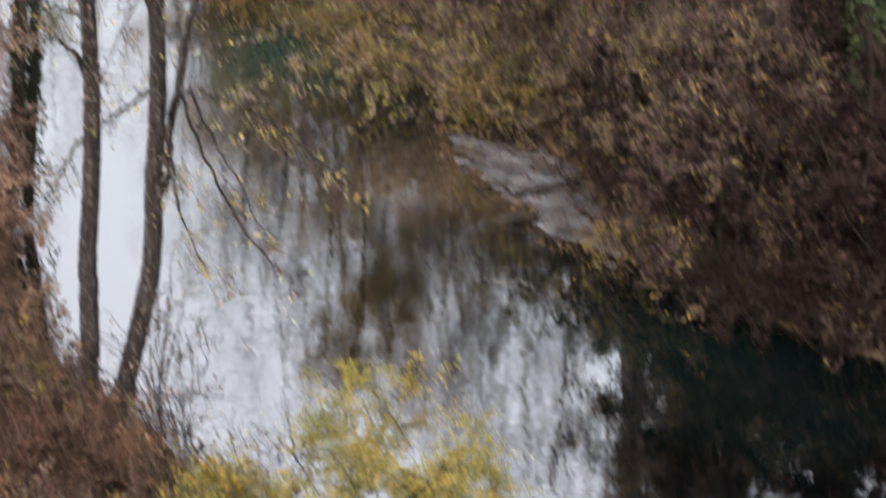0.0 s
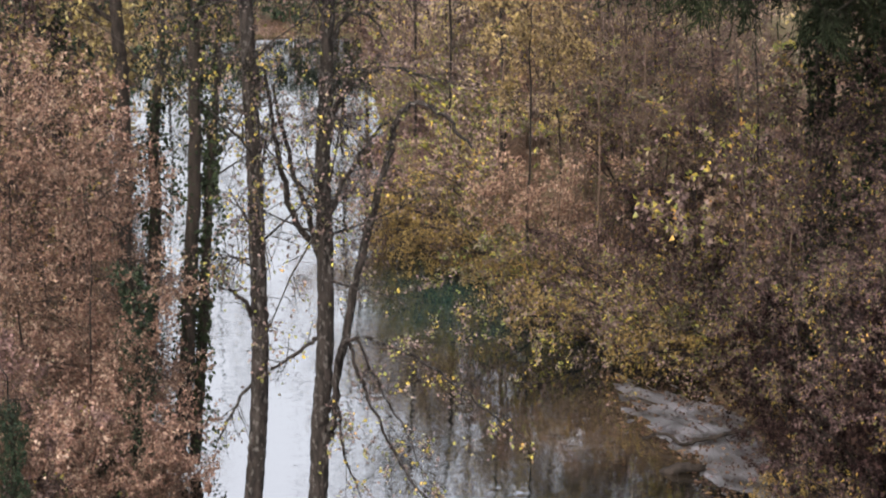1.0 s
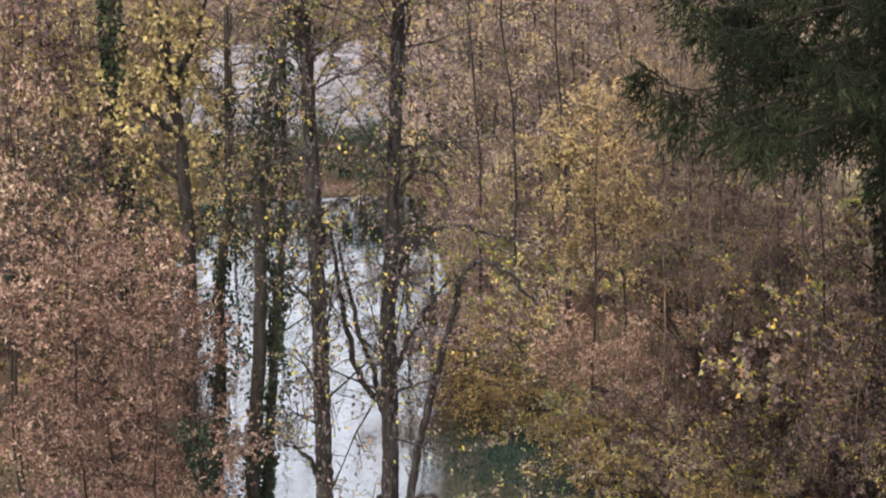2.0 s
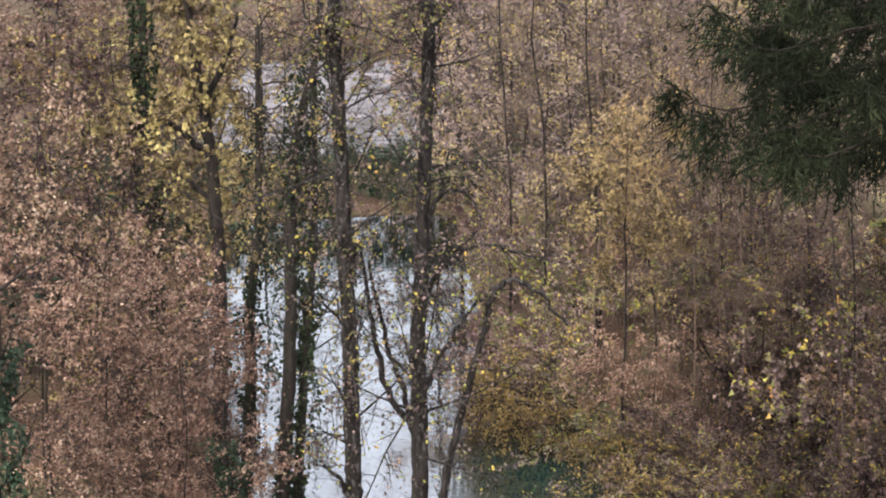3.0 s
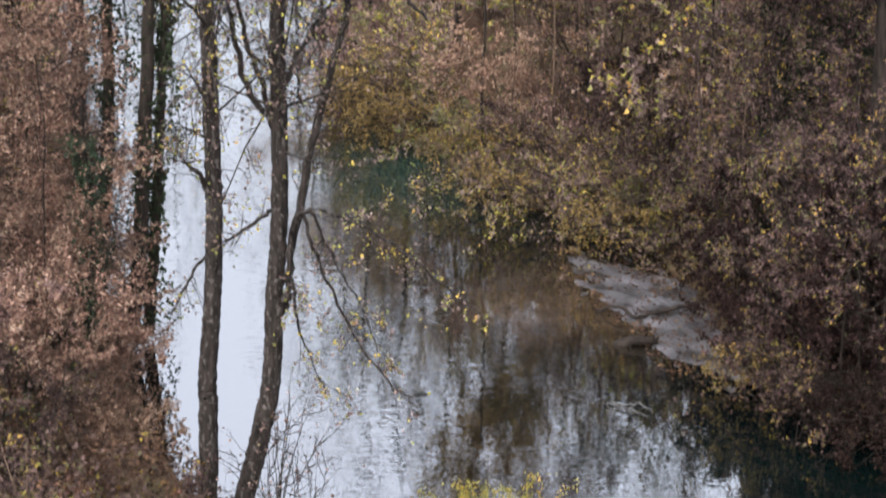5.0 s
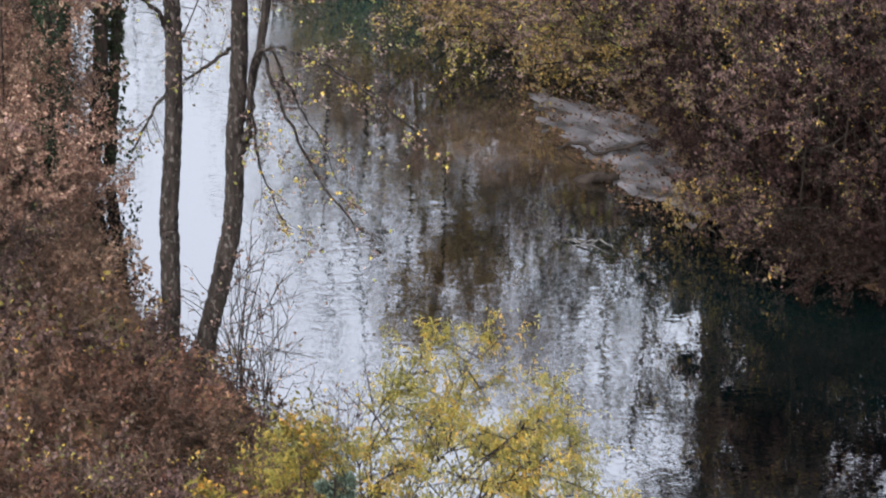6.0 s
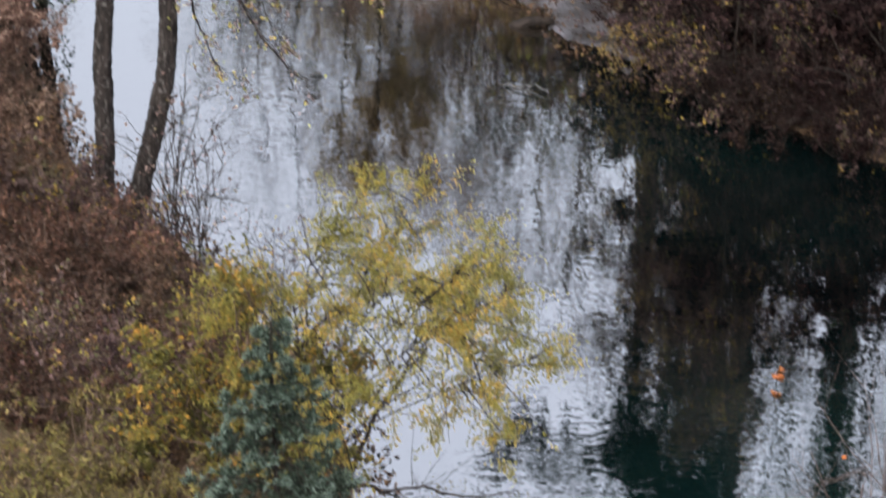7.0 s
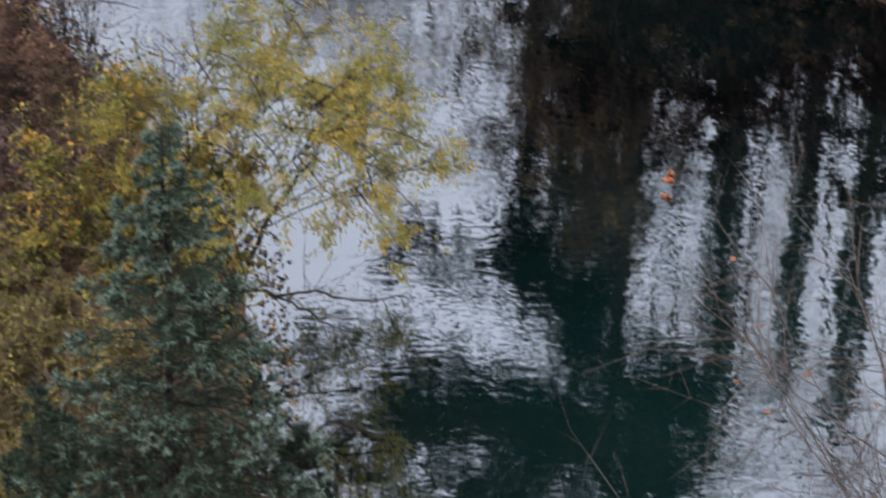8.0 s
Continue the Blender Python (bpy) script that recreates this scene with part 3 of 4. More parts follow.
def conifer(name, label, seed, tall, wide, bare, tiers, per, sprays, blades, blade, mat, hang=0.8, group="", rise=0.1, thick=0.02, shape=0.85, side=0.35, lopsided=0.0, tips=None):
    """A conifer at the origin: tiers of boughs hung with needle sprays."""
    rng = np.random.default_rng(seed)
    ob = thing(name, label, "conifer", group)
    trunk, wood, leaf = Shape(), Shape(), Shape()
    spine = np.array([(0.02 * np.sin(k), 0.02 * np.cos(2 * k), k * tall / 12) for k in range(13)]) - (0, 0, 0.2)
    trunk.tube(spine, thick * tall, 0.01, 9)
    a, b = [], []
    for u in np.linspace(bare, 0.95, tiers):
        for k in range(per if u < 0.8 else per - 3):
            ang = rng.uniform(0, 2 * np.pi)
            reach = wide * (1 - (u - bare) / (1 - bare)) ** shape * rng.uniform(0.72, 1.1) * (1 - lopsided * math.cos(ang)) + 0.03 * wide
            out = np.array((np.cos(ang), np.sin(ang), 0)) * reach
            z = u * tall + rng.normal() * 0.3 * tall / tiers
            base = np.array((0, 0, z))
            p = curve([base, base + out * 0.5 + UP * reach * (rise - 0.05), base + out * 0.85 + UP * reach * (rise - 0.12), base + out + UP * reach * (rise - 0.05)], 3)
            wood.tube(p, 0.0022 * tall * (1.1 - u) + 0.004, 0.004, 4)
            n = max(4, int(sprays * (0.35 + 0.65 * reach / wide) * (0.5 if tall > 20 and u > 0.6 else 1.0)))
            s = rng.uniform(0.12, 1, n)
            at, head = along(p, s)
            lat = np.cross(head, UP) * rng.choice((-1, 1), n)[:, None]
            way = unit(lat * 0.8 + head * 0.6 - UP * hang * rng.uniform(0.3, 1.2, n)[:, None] + rng.normal(size=(n, 3)) * 0.15)
            a.append(at)
            b.append(at + way * (reach * side * rng.uniform(0.5, 1.1, n) * (1.15 - 0.75 * s))[:, None])
            a.append(p[-3:-1])
            b.append(p[-2:])
    a.append(np.array([(0, 0, tall * 0.88), (0, 0, tall * 0.95)]))
    b.append(np.array([(0, 0, tall * 0.97), (0, 0, tall * 1.05)]))
    a, b = np.concatenate(a), np.concatenate(b)
    wood.spikes(a, b, 0.006)
    i = np.repeat(np.arange(len(a)), blades)
    n = len(i)
    s = rng.uniform(0.0, 1.03, n)[:, None]
    head = unit(b - a)[i]
    at, way = a[i] * (1 - s) + b[i] * s, head * 0.9 + rng.normal(size=(n, 3)) * 0.55
    if tips:  # this year's growth at the ends of the outer sprays
        out = np.hypot(b[:, 0], b[:, 1]) / (wide * np.maximum(1 - b[:, 2] / tall, 0.05) ** shape)
        young = (s[:, 0] > 0.5) & (out[i] > rng.uniform(0.6, 1.15, n))
        new_growth = Shape()
        new_growth.leaves(at[young], way[young], blade[0], blade[1], rng, 0.4)
        tagged(part("new_growth", new_growth, tips, ob, "pale blue-grey young needles", smooth=False), kind="stuff")
        at, way = at[~young], way[~young]
    leaf.leaves(at, way, blade[0], blade[1], rng, 0.4)
    part("trunk", trunk, DARK_BARK, ob)
    tagged(part("branchwork", wood, DARK_BARK, ob), kind="stuff")
    tagged(part("foliage", leaf, mat, ob, smooth=False), kind="stuff")
    return ob


STOCK = set()


def put(ob, x, y, turn=0.0, size=1.0, z=None, tip=0.0):
    """Stands a built plant, or a copy of it when it is already used, on the ground."""
    m = pose(x, y, (z_at(x, y) if z is None else z) - 0.05, tip, 0, turn)
    if ob.name in STOCK:
        return copy_thing(ob, m @ Matrix.Scale(size / ob.scale[0], 4))
    STOCK.add(ob.name)
    ob.matrix_basis = m @ Matrix.Scale(size, 4)
    return ob


def polar(bearing, far):
    return far * math.sin(radians(bearing)), far * math.cos(radians(bearing))


# ---------------------------------------------------------------- the two alders and the trees beside them
def digit(points):
    return np.array(points, float)


def framed_tree(name, label, seed, trunks, limbs, leaves, leaf_mat, leaf_size=(0.09, 0.065), sub=5, fine=5, bark=BARK, reach=(0.4, 1.1), sag=0.25, ivy=0, grown=0, hung=(0, 0)):
    """A tree from the courses of its trunks and limbs: each (points, thick end, thin end)."""
    rng = np.random.default_rng(seed)
    ob = thing(name, label, "tree")
    base = np.array(trunks[0][0][0])
    ob.matrix_basis = pose(*base)
    leaf, fines = Shape(), Shape()
    mains = []
    for pts, r0, r1 in trunks:
        p = curve(digit(pts) - base, 14, 0.008, rng)
        s = Shape()
        s.tube(p, r0, r1, 14, 0.045, rng)
        bole = part("trunk", s, bark, ob)
        mains.append(p[len(p) // 2:])
        if ivy:
            u = rng.uniform(0.0, 0.9, ivy)
            at, head = along(p, u)
            ang = rng.uniform(0, 2 * np.pi, ivy)
            out = np.stack([np.cos(ang), np.sin(ang), 0 * ang], 1)
            bulge = 0.42 * np.sqrt(rng.uniform(0, 1, ivy)) * np.clip(0.5 + np.sin(u * 17 + seed) * 0.5 + np.sin(u * 41) * 0.3, 0.05, 1.2)
            c = Shape()
            c.leaves(at + out * (r0 * 0.8 + bulge)[:, None], out * 0.6 - UP * 0.6 + rng.normal(size=(ivy, 3)) * 0.4, 0.11, 0.09, rng)
            part("ivy", c, IVY, bole, "dark green ivy", smooth=False)
    for pts, r0, r1 in limbs:
        p = curve(digit(pts) - base, 6, 0.022, rng)
        s = Shape()
        s.tube(p, r0 * 1.05, r1 * 0.8, 7, 0.06, rng)
        part("limb", s, bark, bole)
        mains.append(p)
    if grown:
        more = grow(mains[:len(trunks)], rng, grown, (0.8, 2.4), 0.05, 0.9, 0.0)
        for p in more:
            fines.tube(p, 0.025, 0.006, 5)
        mains += more
    subs = grow(mains, rng, sub, reach, 0.0, 0.8, 0.25, sag)
    for p in subs:
        fines.tube(p, 0.010, 0.003, 4)
    a, b = twigs(subs, rng, fine, (0.15, 0.5), 0.1, 0.25)
    fines.spikes(a, b, 0.0035)
    tagged(part("twigwork", fines, BARK if bark is BARK else DARK_BARK, ob), kind="stuff")
    leaf_on(leaf, a, b, leaves, *leaf_size, rng)
    if hung[0]:  # more leaves along the first drooping limbs
        lo, hi = len(trunks) * sub * fine, (len(trunks) + hung[0]) * sub * fine
        leaf_on(leaf, a[lo:hi], b[lo:hi], hung[1], *leaf_size, rng)
    tagged(part("foliage", leaf, leaf_mat, ob, smooth=False), kind="stuff")
    return ob


framed_tree("alder", "upright grey-brown alder trunk with sparse yellow leaves on the bank", 3,
            [([(-3.62, 43.45, -0.1), (-3.51, 43.46, 2.47), (-3.52, 43.46, 3.2), (-3.39, 43.47, 4.69), (-3.32, 43.47, 6.19), (-3.31, 43.47, 7.42),
               (-3.33, 43.47, 9.1), (-3.38, 43.47, 11.26), (-3.43, 43.47, 13.08), (-3.5, 43.46, 15.56), (-3.52, 43.4, 18.5)], 0.185, 0.10)],
            [([(-3.42, 43.40, 6.84), (-3.64, 43.35, 7.28), (-3.99, 43.32, 7.47)], 0.05, 0.02),
             ([(-3.40, 43.5, 5.65), (-3.78, 43.70, 5.11), (-4.16, 43.7, 4.41)], 0.035, 0.02)], 3400, BROWN_GOLD, (0.08, 0.062), sub=9, fine=8, grown=44)
framed_tree("alder", "leaning grey-brown alder with arching and drooping branches", 5,
            [([(-3.10, 43.09, -0.1), (-2.81, 43.11, 1.12), (-2.53, 43.13, 2.25), (-2.32, 43.14, 3.36), (-2.24, 43.14, 4.79), (-2.13, 43.15, 6.29),
               (-2.09, 43.15, 8.14), (-2.1, 43.15, 9.58), (-2.02, 43.15, 11.32), (-1.93, 43.16, 13.12), (-1.82, 43.16, 15.58), (-1.75, 43.2, 18)], 0.20, 0.09)],
            [([(-2.16, 43.05, 4.6), (-1.99, 42.95, 5.0), (-1.87, 42.96, 6.16), (-1.59, 42.97, 7.43), (-1.28, 42.98, 8.67), (-0.96, 42.99, 9.9), (-0.76, 42.99, 10.61),
               (-0.41, 43.0, 10.88), (0.03, 43.0, 10.65), (0.53, 43.0, 10.07)], 0.09, 0.035),
             ([(-1.9, 42.9, 6.0), (-1.72, 42.57, 6.68), (-1.35, 42.58, 5.62), (-0.77, 42.59, 4.32), (-0.16, 42.6, 3.49), (0.34, 42.6, 2.99)], 0.04, 0.012),
             ([(-1.9, 42.9, 6.1), (-1.61, 42.37, 6.75), (-0.82, 42.39, 6.57), (0.06, 42.4, 6.02), (0.66, 42.39, 5.51), (1.57, 42.37, 4.74)], 0.04, 0.012),
             ([(-1.92, 42.9, 6.2), (-1.88, 42.76, 5.35), (-1.74, 42.76, 4.27), (-1.3, 42.78, 3.16)], 0.03, 0.01),
             ([(-1.88, 42.93, 6.3), (-1.58, 42.87, 6.58), (-1.2, 42.88, 5.83), (-0.71, 42.89, 4.86), (-0.26, 42.9, 3.76)], 0.03, 0.01),
             ([(-2.14, 43.2, 6.6), (-2.49, 43.33, 6.32), (-3.1, 43.28, 5.91)], 0.045, 0.03),
             ([(-2.12, 43.3, 7.3), (-2.24, 43.74, 8.03), (-2.62, 43.72, 8.51), (-2.85, 43.71, 9.45), (-3.01, 43.7, 10.49), (-3.12, 43.69, 11.37)], 0.075, 0.03),
             ([(-2.24, 43.74, 8.0), (-2.44, 43.83, 8.79), (-2.71, 43.82, 9.63), (-2.9, 43.8, 10.47), (-2.97, 43.8, 11.09)], 0.055, 0.03),
             ([(-1.99, 43.15, 11.8), (-1.69, 43.17, 12.37), (-1.34, 43.18, 12.43), (-1.05, 43.19, 12.21)], 0.05, 0.015),
             ([(-2.06, 43.15, 10.3), (-1.7, 43.17, 11.06), (-1.05, 43.19, 11.46), (-0.36, 43.2, 11.35), (0.23, 43.2, 11.1)], 0.05, 0.012),
             ([(-2.07, 43.15, 8.7), (-1.67, 43.17, 9.58), (-1.16, 43.18, 10.29), (-0.86, 43.19, 10.59)], 0.05, 0.015)], 3600, BROWN_GOLD, (0.08, 0.062), sub=12, fine=8, grown=44, hung=(5, 1000))
framed_tree("ivy_tree", "twin dark trunks wrapped in ivy beside the river", 7,
            [([(-6.08, 53.66, 0.2), (-5.81, 53.69, 1.93), (-5.64, 53.7, 4.31), (-5.43, 53.73, 7.15), (-5.37, 53.73, 9.67), (-5.25, 53.74, 11.32), (-5.08, 53.76, 12.31),
               (-4.75, 53.79, 13.53), (-4.5, 53.8, 16)], 0.19, 0.05),
             ([(-5.69, 54.0, 0.2), (-5.44, 54.03, 2.89), (-5.27, 54.04, 5.13), (-5.12, 54.06, 7.07), (-4.9, 54.08, 9.35), (-4.8, 54.1, 13)], 0.14, 0.05)],
            [], 600, YELLOW, (0.08, 0.065), bark=DARK_BARK, ivy=1900, grown=26, sub=8, fine=7)
framed_tree("ivy_tree", "dark trunk heavily wrapped in green ivy", 8,
            [([(-7.0, 55.58, 0.3), (-6.58, 55.61, 5.1), (-6.53, 55.62, 7.36), (-6.28, 55.65, 9.82), (-6.2, 55.7, 14)], 0.17, 0.05)],
            [], 1300, YELLOW, bark=DARK_BARK, ivy=1500, grown=20, sub=8)
framed_tree("tree", "crooked dark tree with clusters of yellow leaves", 9,
            [([(-8.0, 59.5, 0.3), (-7.8, 59.5, 3.5), (-7.7, 59.5, 7.1), (-7.75, 59.5, 9.1), (-7.83, 59.5, 10.5), (-8.0, 59.5, 11.9), (-8.16, 59.4, 13.1), (-8.3, 59.4, 14.6)], 0.20, 0.08)],
            [([(-7.83, 59.5, 10.4), (-8.5, 59.4, 11.1), (-9.4, 59.3, 11.6), (-10.1, 59.2, 11.9)], 0.09, 0.03),
             ([(-7.98, 59.5, 11.7), (-7.4, 59.5, 12.8), (-7.1, 59.6, 13.9)], 0.09, 0.03),
             ([(-7.75, 59.5, 9.3), (-8.4, 59.3, 9.9), (-9.0, 59.2, 9.8)], 0.07, 0.02),
             ([(-7.7, 59.5, 8.0), (-7.2, 59.4, 8.7), (-6.9, 59.4, 8.6)], 0.06, 0.02)], 3000, YELLOW, (0.16, 0.13), bark=DARK_BARK, grown=26, sub=8, fine=6, reach=(0.5, 1.3))

# ---------------------------------------------------------------- stock of shrubs
G1 = "shrubs on the banks"
brown = [bush("shrub", "dense shrub with dry russet brown leaves", "shrub", 20 + k, 5.0, 2.5, 12, 7600, 0.10, 0.085, RUSSET, group=G1, small=True, branches=8, fine=5) for k in range(3)]
gold = [bush("shrub", "shrub with mixed brown, gold and olive leaves", "shrub", 30 + k, 5.0, 2.6, 11, 7600, 0.105, 0.092, (BROWN_GOLD, MAUVE_BROWN, OLIVE_BROWN, BROWN_GOLD)[k], group=G1, small=True, branches=8, fine=5) for k in range(4)]
far_brown = [bush("shrub", "distant shrub with russet brown leaves", "shrub", 24 + k, 5.0, 2.6, 9, 2800, 0.17, 0.12, RUSSET, group=G1, small=True, branches=7, fine=5) for k in range(2)]
far_gold = [bush("shrub", "distant shrub with brown and gold leaves", "shrub", 27 + k, 5.0, 2.6, 9, 2100, 0.19, 0.14, (BROWN_GOLD, OLIVE_BROWN, MAUVE_BROWN)[k], group=G1, small=True, branches=7, fine=5) for k in range(3)]
# leaves darkened in colour to stand for the shade on the far bank
dark = [bush("shrub", "half-bare shrub overhanging the water, brown leaves coloured as in deep shade", "shrub", 40 + k, 4.0, 2.6, 12, 3400, 0.12, 0.09, DEEP_SHADE_BROWN, DARK_BARK, group=G1, small=True, sag=0.35, upright=0.05, low=0.3, skirt=0.02, branches=5, fine=3) for k in range(2)]
tall_gold = [small_tree("tree", "slender tree with brown and gold autumn leaves", "tree", 50 + k, 11.0, 2.8, 6500, 0.125, 0.085, GOLD, DARK_BARK, group="trees on the slope", sub=8, thick=0.0045, bare=0.1, limbs=20) for k in range(3)]
tall_brown = [small_tree("tree", "tree with dense russet brown leaves", "tree", 60 + k, 11.0, 3.1, 11000, 0.115, 0.078, RUSSET, DARK_BARK, group="trees on the slope", bare=0.05, limbs=26, sub=10, thick=0.003) for k in range(2)]
tall_mixed = [small_tree("tree", "slender tree with shade-toned brown and a few gold leaves", "tree", 58, 11.0, 2.6, 5000, 0.12, 0.08, SHADE_BROWN, DARK_BARK, group="trees on the slope", thick=0.0045, bare=0.12)]
bare_tree = [small_tree("bare_tree", "nearly leafless grey-brown tree", "tree", 70 + k, 14.0, 2.8, 500, 0.10, 0.07, BROWN_GOLD, TWIG, group="bare trees", bare=0.3, limbs=26, sub=10, fine=8, thick=0.0028) for k in range(2)]
yellow_tree = small_tree("tree", "tree with bright yellow leaves and dark branches", "tree", 80, 11.0, 3.2, 4200, 0.19, 0.15, YELLOW, DARK_BARK, bare=0.25)
pale_tree = small_tree("tree", "tree with pale golden leaves", "tree", 84, 11.0, 2.0, 5500, 0.13, 0.10, PALE_GOLD, DARK_BARK, group="trees on the slope", bare=0.58, sub=8, thick=0.0045)
shore = [bush("shrub", "low spreading shrub with brown and gold leaves over the water", "shrub", 44 + k, 2.6, 2.1, 13, 2900, 0.135, 0.095, (OLIVE_BROWN, MAUVE_BROWN, BROWN_GOLD)[k], group=G1, small=True, sag=0.35,
              upright=0.0, low=0.2, skirt=0.0, branches=7, fine=5) for k in range(3)]
# shade on these shrubs is in their leaf colour
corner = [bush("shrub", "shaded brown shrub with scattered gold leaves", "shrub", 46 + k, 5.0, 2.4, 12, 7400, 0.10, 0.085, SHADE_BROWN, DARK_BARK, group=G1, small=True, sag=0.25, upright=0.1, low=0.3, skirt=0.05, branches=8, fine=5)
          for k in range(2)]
evergreen = bush("evergreen_shrub", "low dark evergreen shrub at the water's edge", "shrub", 90, 3.2, 1.9, 10, 2400, 0.17, 0.11, EVERGREEN, group="evergreen shrubs", small=True)
rng = np.random.default_rng(11)


def pick(seq):
    fresh = [ob for ob in seq if ob.name not in STOCK]
    return fresh[0] if fresh else seq[int(rng.integers(len(seq)))]


# the slope beyond the river, shrub by shrub
for y in np.concatenate([np.arange(37.0, 70.0, 2.8), np.arange(71.0, 100.0, 4.0)]):
    edge = float(np.interp(y, RIGHT_Y, RIGHT_X))
    for k in range(8):
        x = edge + (3.0 if 49 < y < 60 else 2.0 if 45 < y < 61 else 1.2) + k * (3.0 if y < 70 else 3.7) + rng.uniform(-0.5, 0.5)
        yy = y + rng.uniform(-0.9, 0.9)
        bearing = math.degrees(math.atan2(x, yy))
        if bearing > 18 or bearing < -3 or (k > 4 and y < 70) or (k > 2 and y > 70 and bearing > 6) or (k > 3 and y > 80):
            continue
        n = noise.noise(Vector((x * 0.15, yy * 0.15, 3.0)))
        far = y > 70 or k > 2
        if bearing > 8.2 and y < 54:
            continue
        # shade-coloured shrubs for the darker parts of the slope
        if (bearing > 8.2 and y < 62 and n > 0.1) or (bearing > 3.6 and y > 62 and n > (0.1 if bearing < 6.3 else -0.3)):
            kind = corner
        elif n > 0.16:
            kind = far_brown if far else brown
        else:
            kind = far_gold if far else gold
        size = (0.8 if k == 0 else 1.25 if 3.4 < bearing < 6.6 and 57 < y < 73 else 1.0) * rng.uniform(0.85, 1.15)
        if bearing > 11.4:  # open sky stands over this corner
            size = min(size, max(0.3, (0.50 * math.hypot(x, yy) - 20 - z_at(x, yy)) / 5))
        put(pick(kind), x, yy, rng.uniform(0, 360), size)
# a hem of low shrubs along that shore
y = 50.5
while y < 92:
    x = float(np.interp(y, RIGHT_Y, RIGHT_X)) + rng.uniform(0.1, 0.5)
    hem = dark if y < 53.5 else corner if y < 55 else shore
    x += 1.7 if 51.5 < y < 61 else 0.8
    put(pick(hem), x, y, rng.uniform(0, 360), rng.uniform(0.4, 0.95) * (0.55 if y < 55 else 0.75 if y < 60 else 1.0))
    y += rng.uniform(1.0, 1.5)
# the shaded corner of that bank, shade put into the leaf colours: brown growth above, dark boughs over the water
rng = np.random.default_rng(12)


def inland(bearing, depth):
    """Place on the far slope at a bearing, so far in from the shore."""
    far = next(d for d in np.arange(40.0, 60.0, 0.1) if d * math.sin(radians(bearing)) > np.interp(d * math.cos(radians(bearing)), RIGHT_Y, RIGHT_X))
    return polar(bearing, far + depth)


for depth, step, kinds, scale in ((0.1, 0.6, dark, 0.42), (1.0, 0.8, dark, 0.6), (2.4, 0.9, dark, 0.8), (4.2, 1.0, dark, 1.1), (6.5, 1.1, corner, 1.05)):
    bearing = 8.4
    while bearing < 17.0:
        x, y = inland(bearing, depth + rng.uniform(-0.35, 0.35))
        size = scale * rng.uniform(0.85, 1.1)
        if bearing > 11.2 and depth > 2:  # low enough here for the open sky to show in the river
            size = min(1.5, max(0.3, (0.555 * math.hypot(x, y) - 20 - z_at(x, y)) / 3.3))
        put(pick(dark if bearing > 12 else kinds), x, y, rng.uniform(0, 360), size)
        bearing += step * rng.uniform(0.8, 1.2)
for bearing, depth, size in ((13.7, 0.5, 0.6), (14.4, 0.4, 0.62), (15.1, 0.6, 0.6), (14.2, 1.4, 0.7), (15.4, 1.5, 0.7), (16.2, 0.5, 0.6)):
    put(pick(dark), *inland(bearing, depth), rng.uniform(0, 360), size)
put(corner[0], 11.6, 46.0, 40, 0.5)
put(corner[1], 12.7, 45.0, 160, 0.5)
# boughs that lean out over the river from that bank
leaning = [bush("shrub", "sparse overhanging boughs with amber and brown leaves", "shrub", 190 + k, 3.4, 1.7, 9, 1500, 0.11, 0.075, (SHADE_BROWN, AMBER, BROWN_GOLD)[k], DARK_BARK, group=G1, small=True, sag=0.3,
                upright=0.0, low=0.25, skirt=0.1, branches=7, fine=5, lean=(-2.3, -0.7, -0.7)) for k in range(3)]
# same shade-darkened leaf colour as the corner shrubs
drooping = bush("shrub", "drooping half-bare boughs, brown leaves coloured as in deep shade", "shrub", 196, 3.0, 1.5, 14, 2600, 0.11, 0.075, DEEP_SHADE_BROWN, DARK_BARK, group=G1, small=True, sag=0.4,
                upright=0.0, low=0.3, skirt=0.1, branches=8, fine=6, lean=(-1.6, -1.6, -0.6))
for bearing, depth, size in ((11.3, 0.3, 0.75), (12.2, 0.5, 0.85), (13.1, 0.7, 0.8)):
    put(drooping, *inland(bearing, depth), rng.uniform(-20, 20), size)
y = 50.0
while y < 76:
    x = float(np.interp(y, RIGHT_Y, RIGHT_X)) + rng.uniform(0.5, 1.1)
    x += 1.1 if 52.5 < y < 60 else 0.0
    put(leaning[0] if y < 51 else pick(leaning), x, y, rng.uniform(-25, 35), rng.uniform(0.75, 1.1) * (0.6 if 52.5 < y < 59 else 1.0))
    y += rng.uniform(1.1, 1.8)
rng = np.random.default_rng(13)
for x, y, turn, size in ((7.4, 60.4, 0, 0.9), (8.6, 57.0, 20, 0.7), (4.6, 62.6, 30, 0.95), (2.6, 64.8, 10, 1.0)):
    put(leaning[2], x, y, turn, size)
for x, y, size in ((5.9, 61.4, 0.95), (4.3, 63.7, 0.9), (3.0, 66.2, 0.9), (1.9, 69.0, 0.9), (0.6, 72.0, 1.0), (-1.2, 77, 1.1)):
    put(pick(shore), x, y, rng.uniform(0, 360), size, z=0.15)
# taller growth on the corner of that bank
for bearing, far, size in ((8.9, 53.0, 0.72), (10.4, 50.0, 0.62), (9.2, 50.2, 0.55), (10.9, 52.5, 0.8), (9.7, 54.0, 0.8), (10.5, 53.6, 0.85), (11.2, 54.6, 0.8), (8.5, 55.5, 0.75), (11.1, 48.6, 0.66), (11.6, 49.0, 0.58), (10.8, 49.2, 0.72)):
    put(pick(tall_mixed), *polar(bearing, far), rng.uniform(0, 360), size)
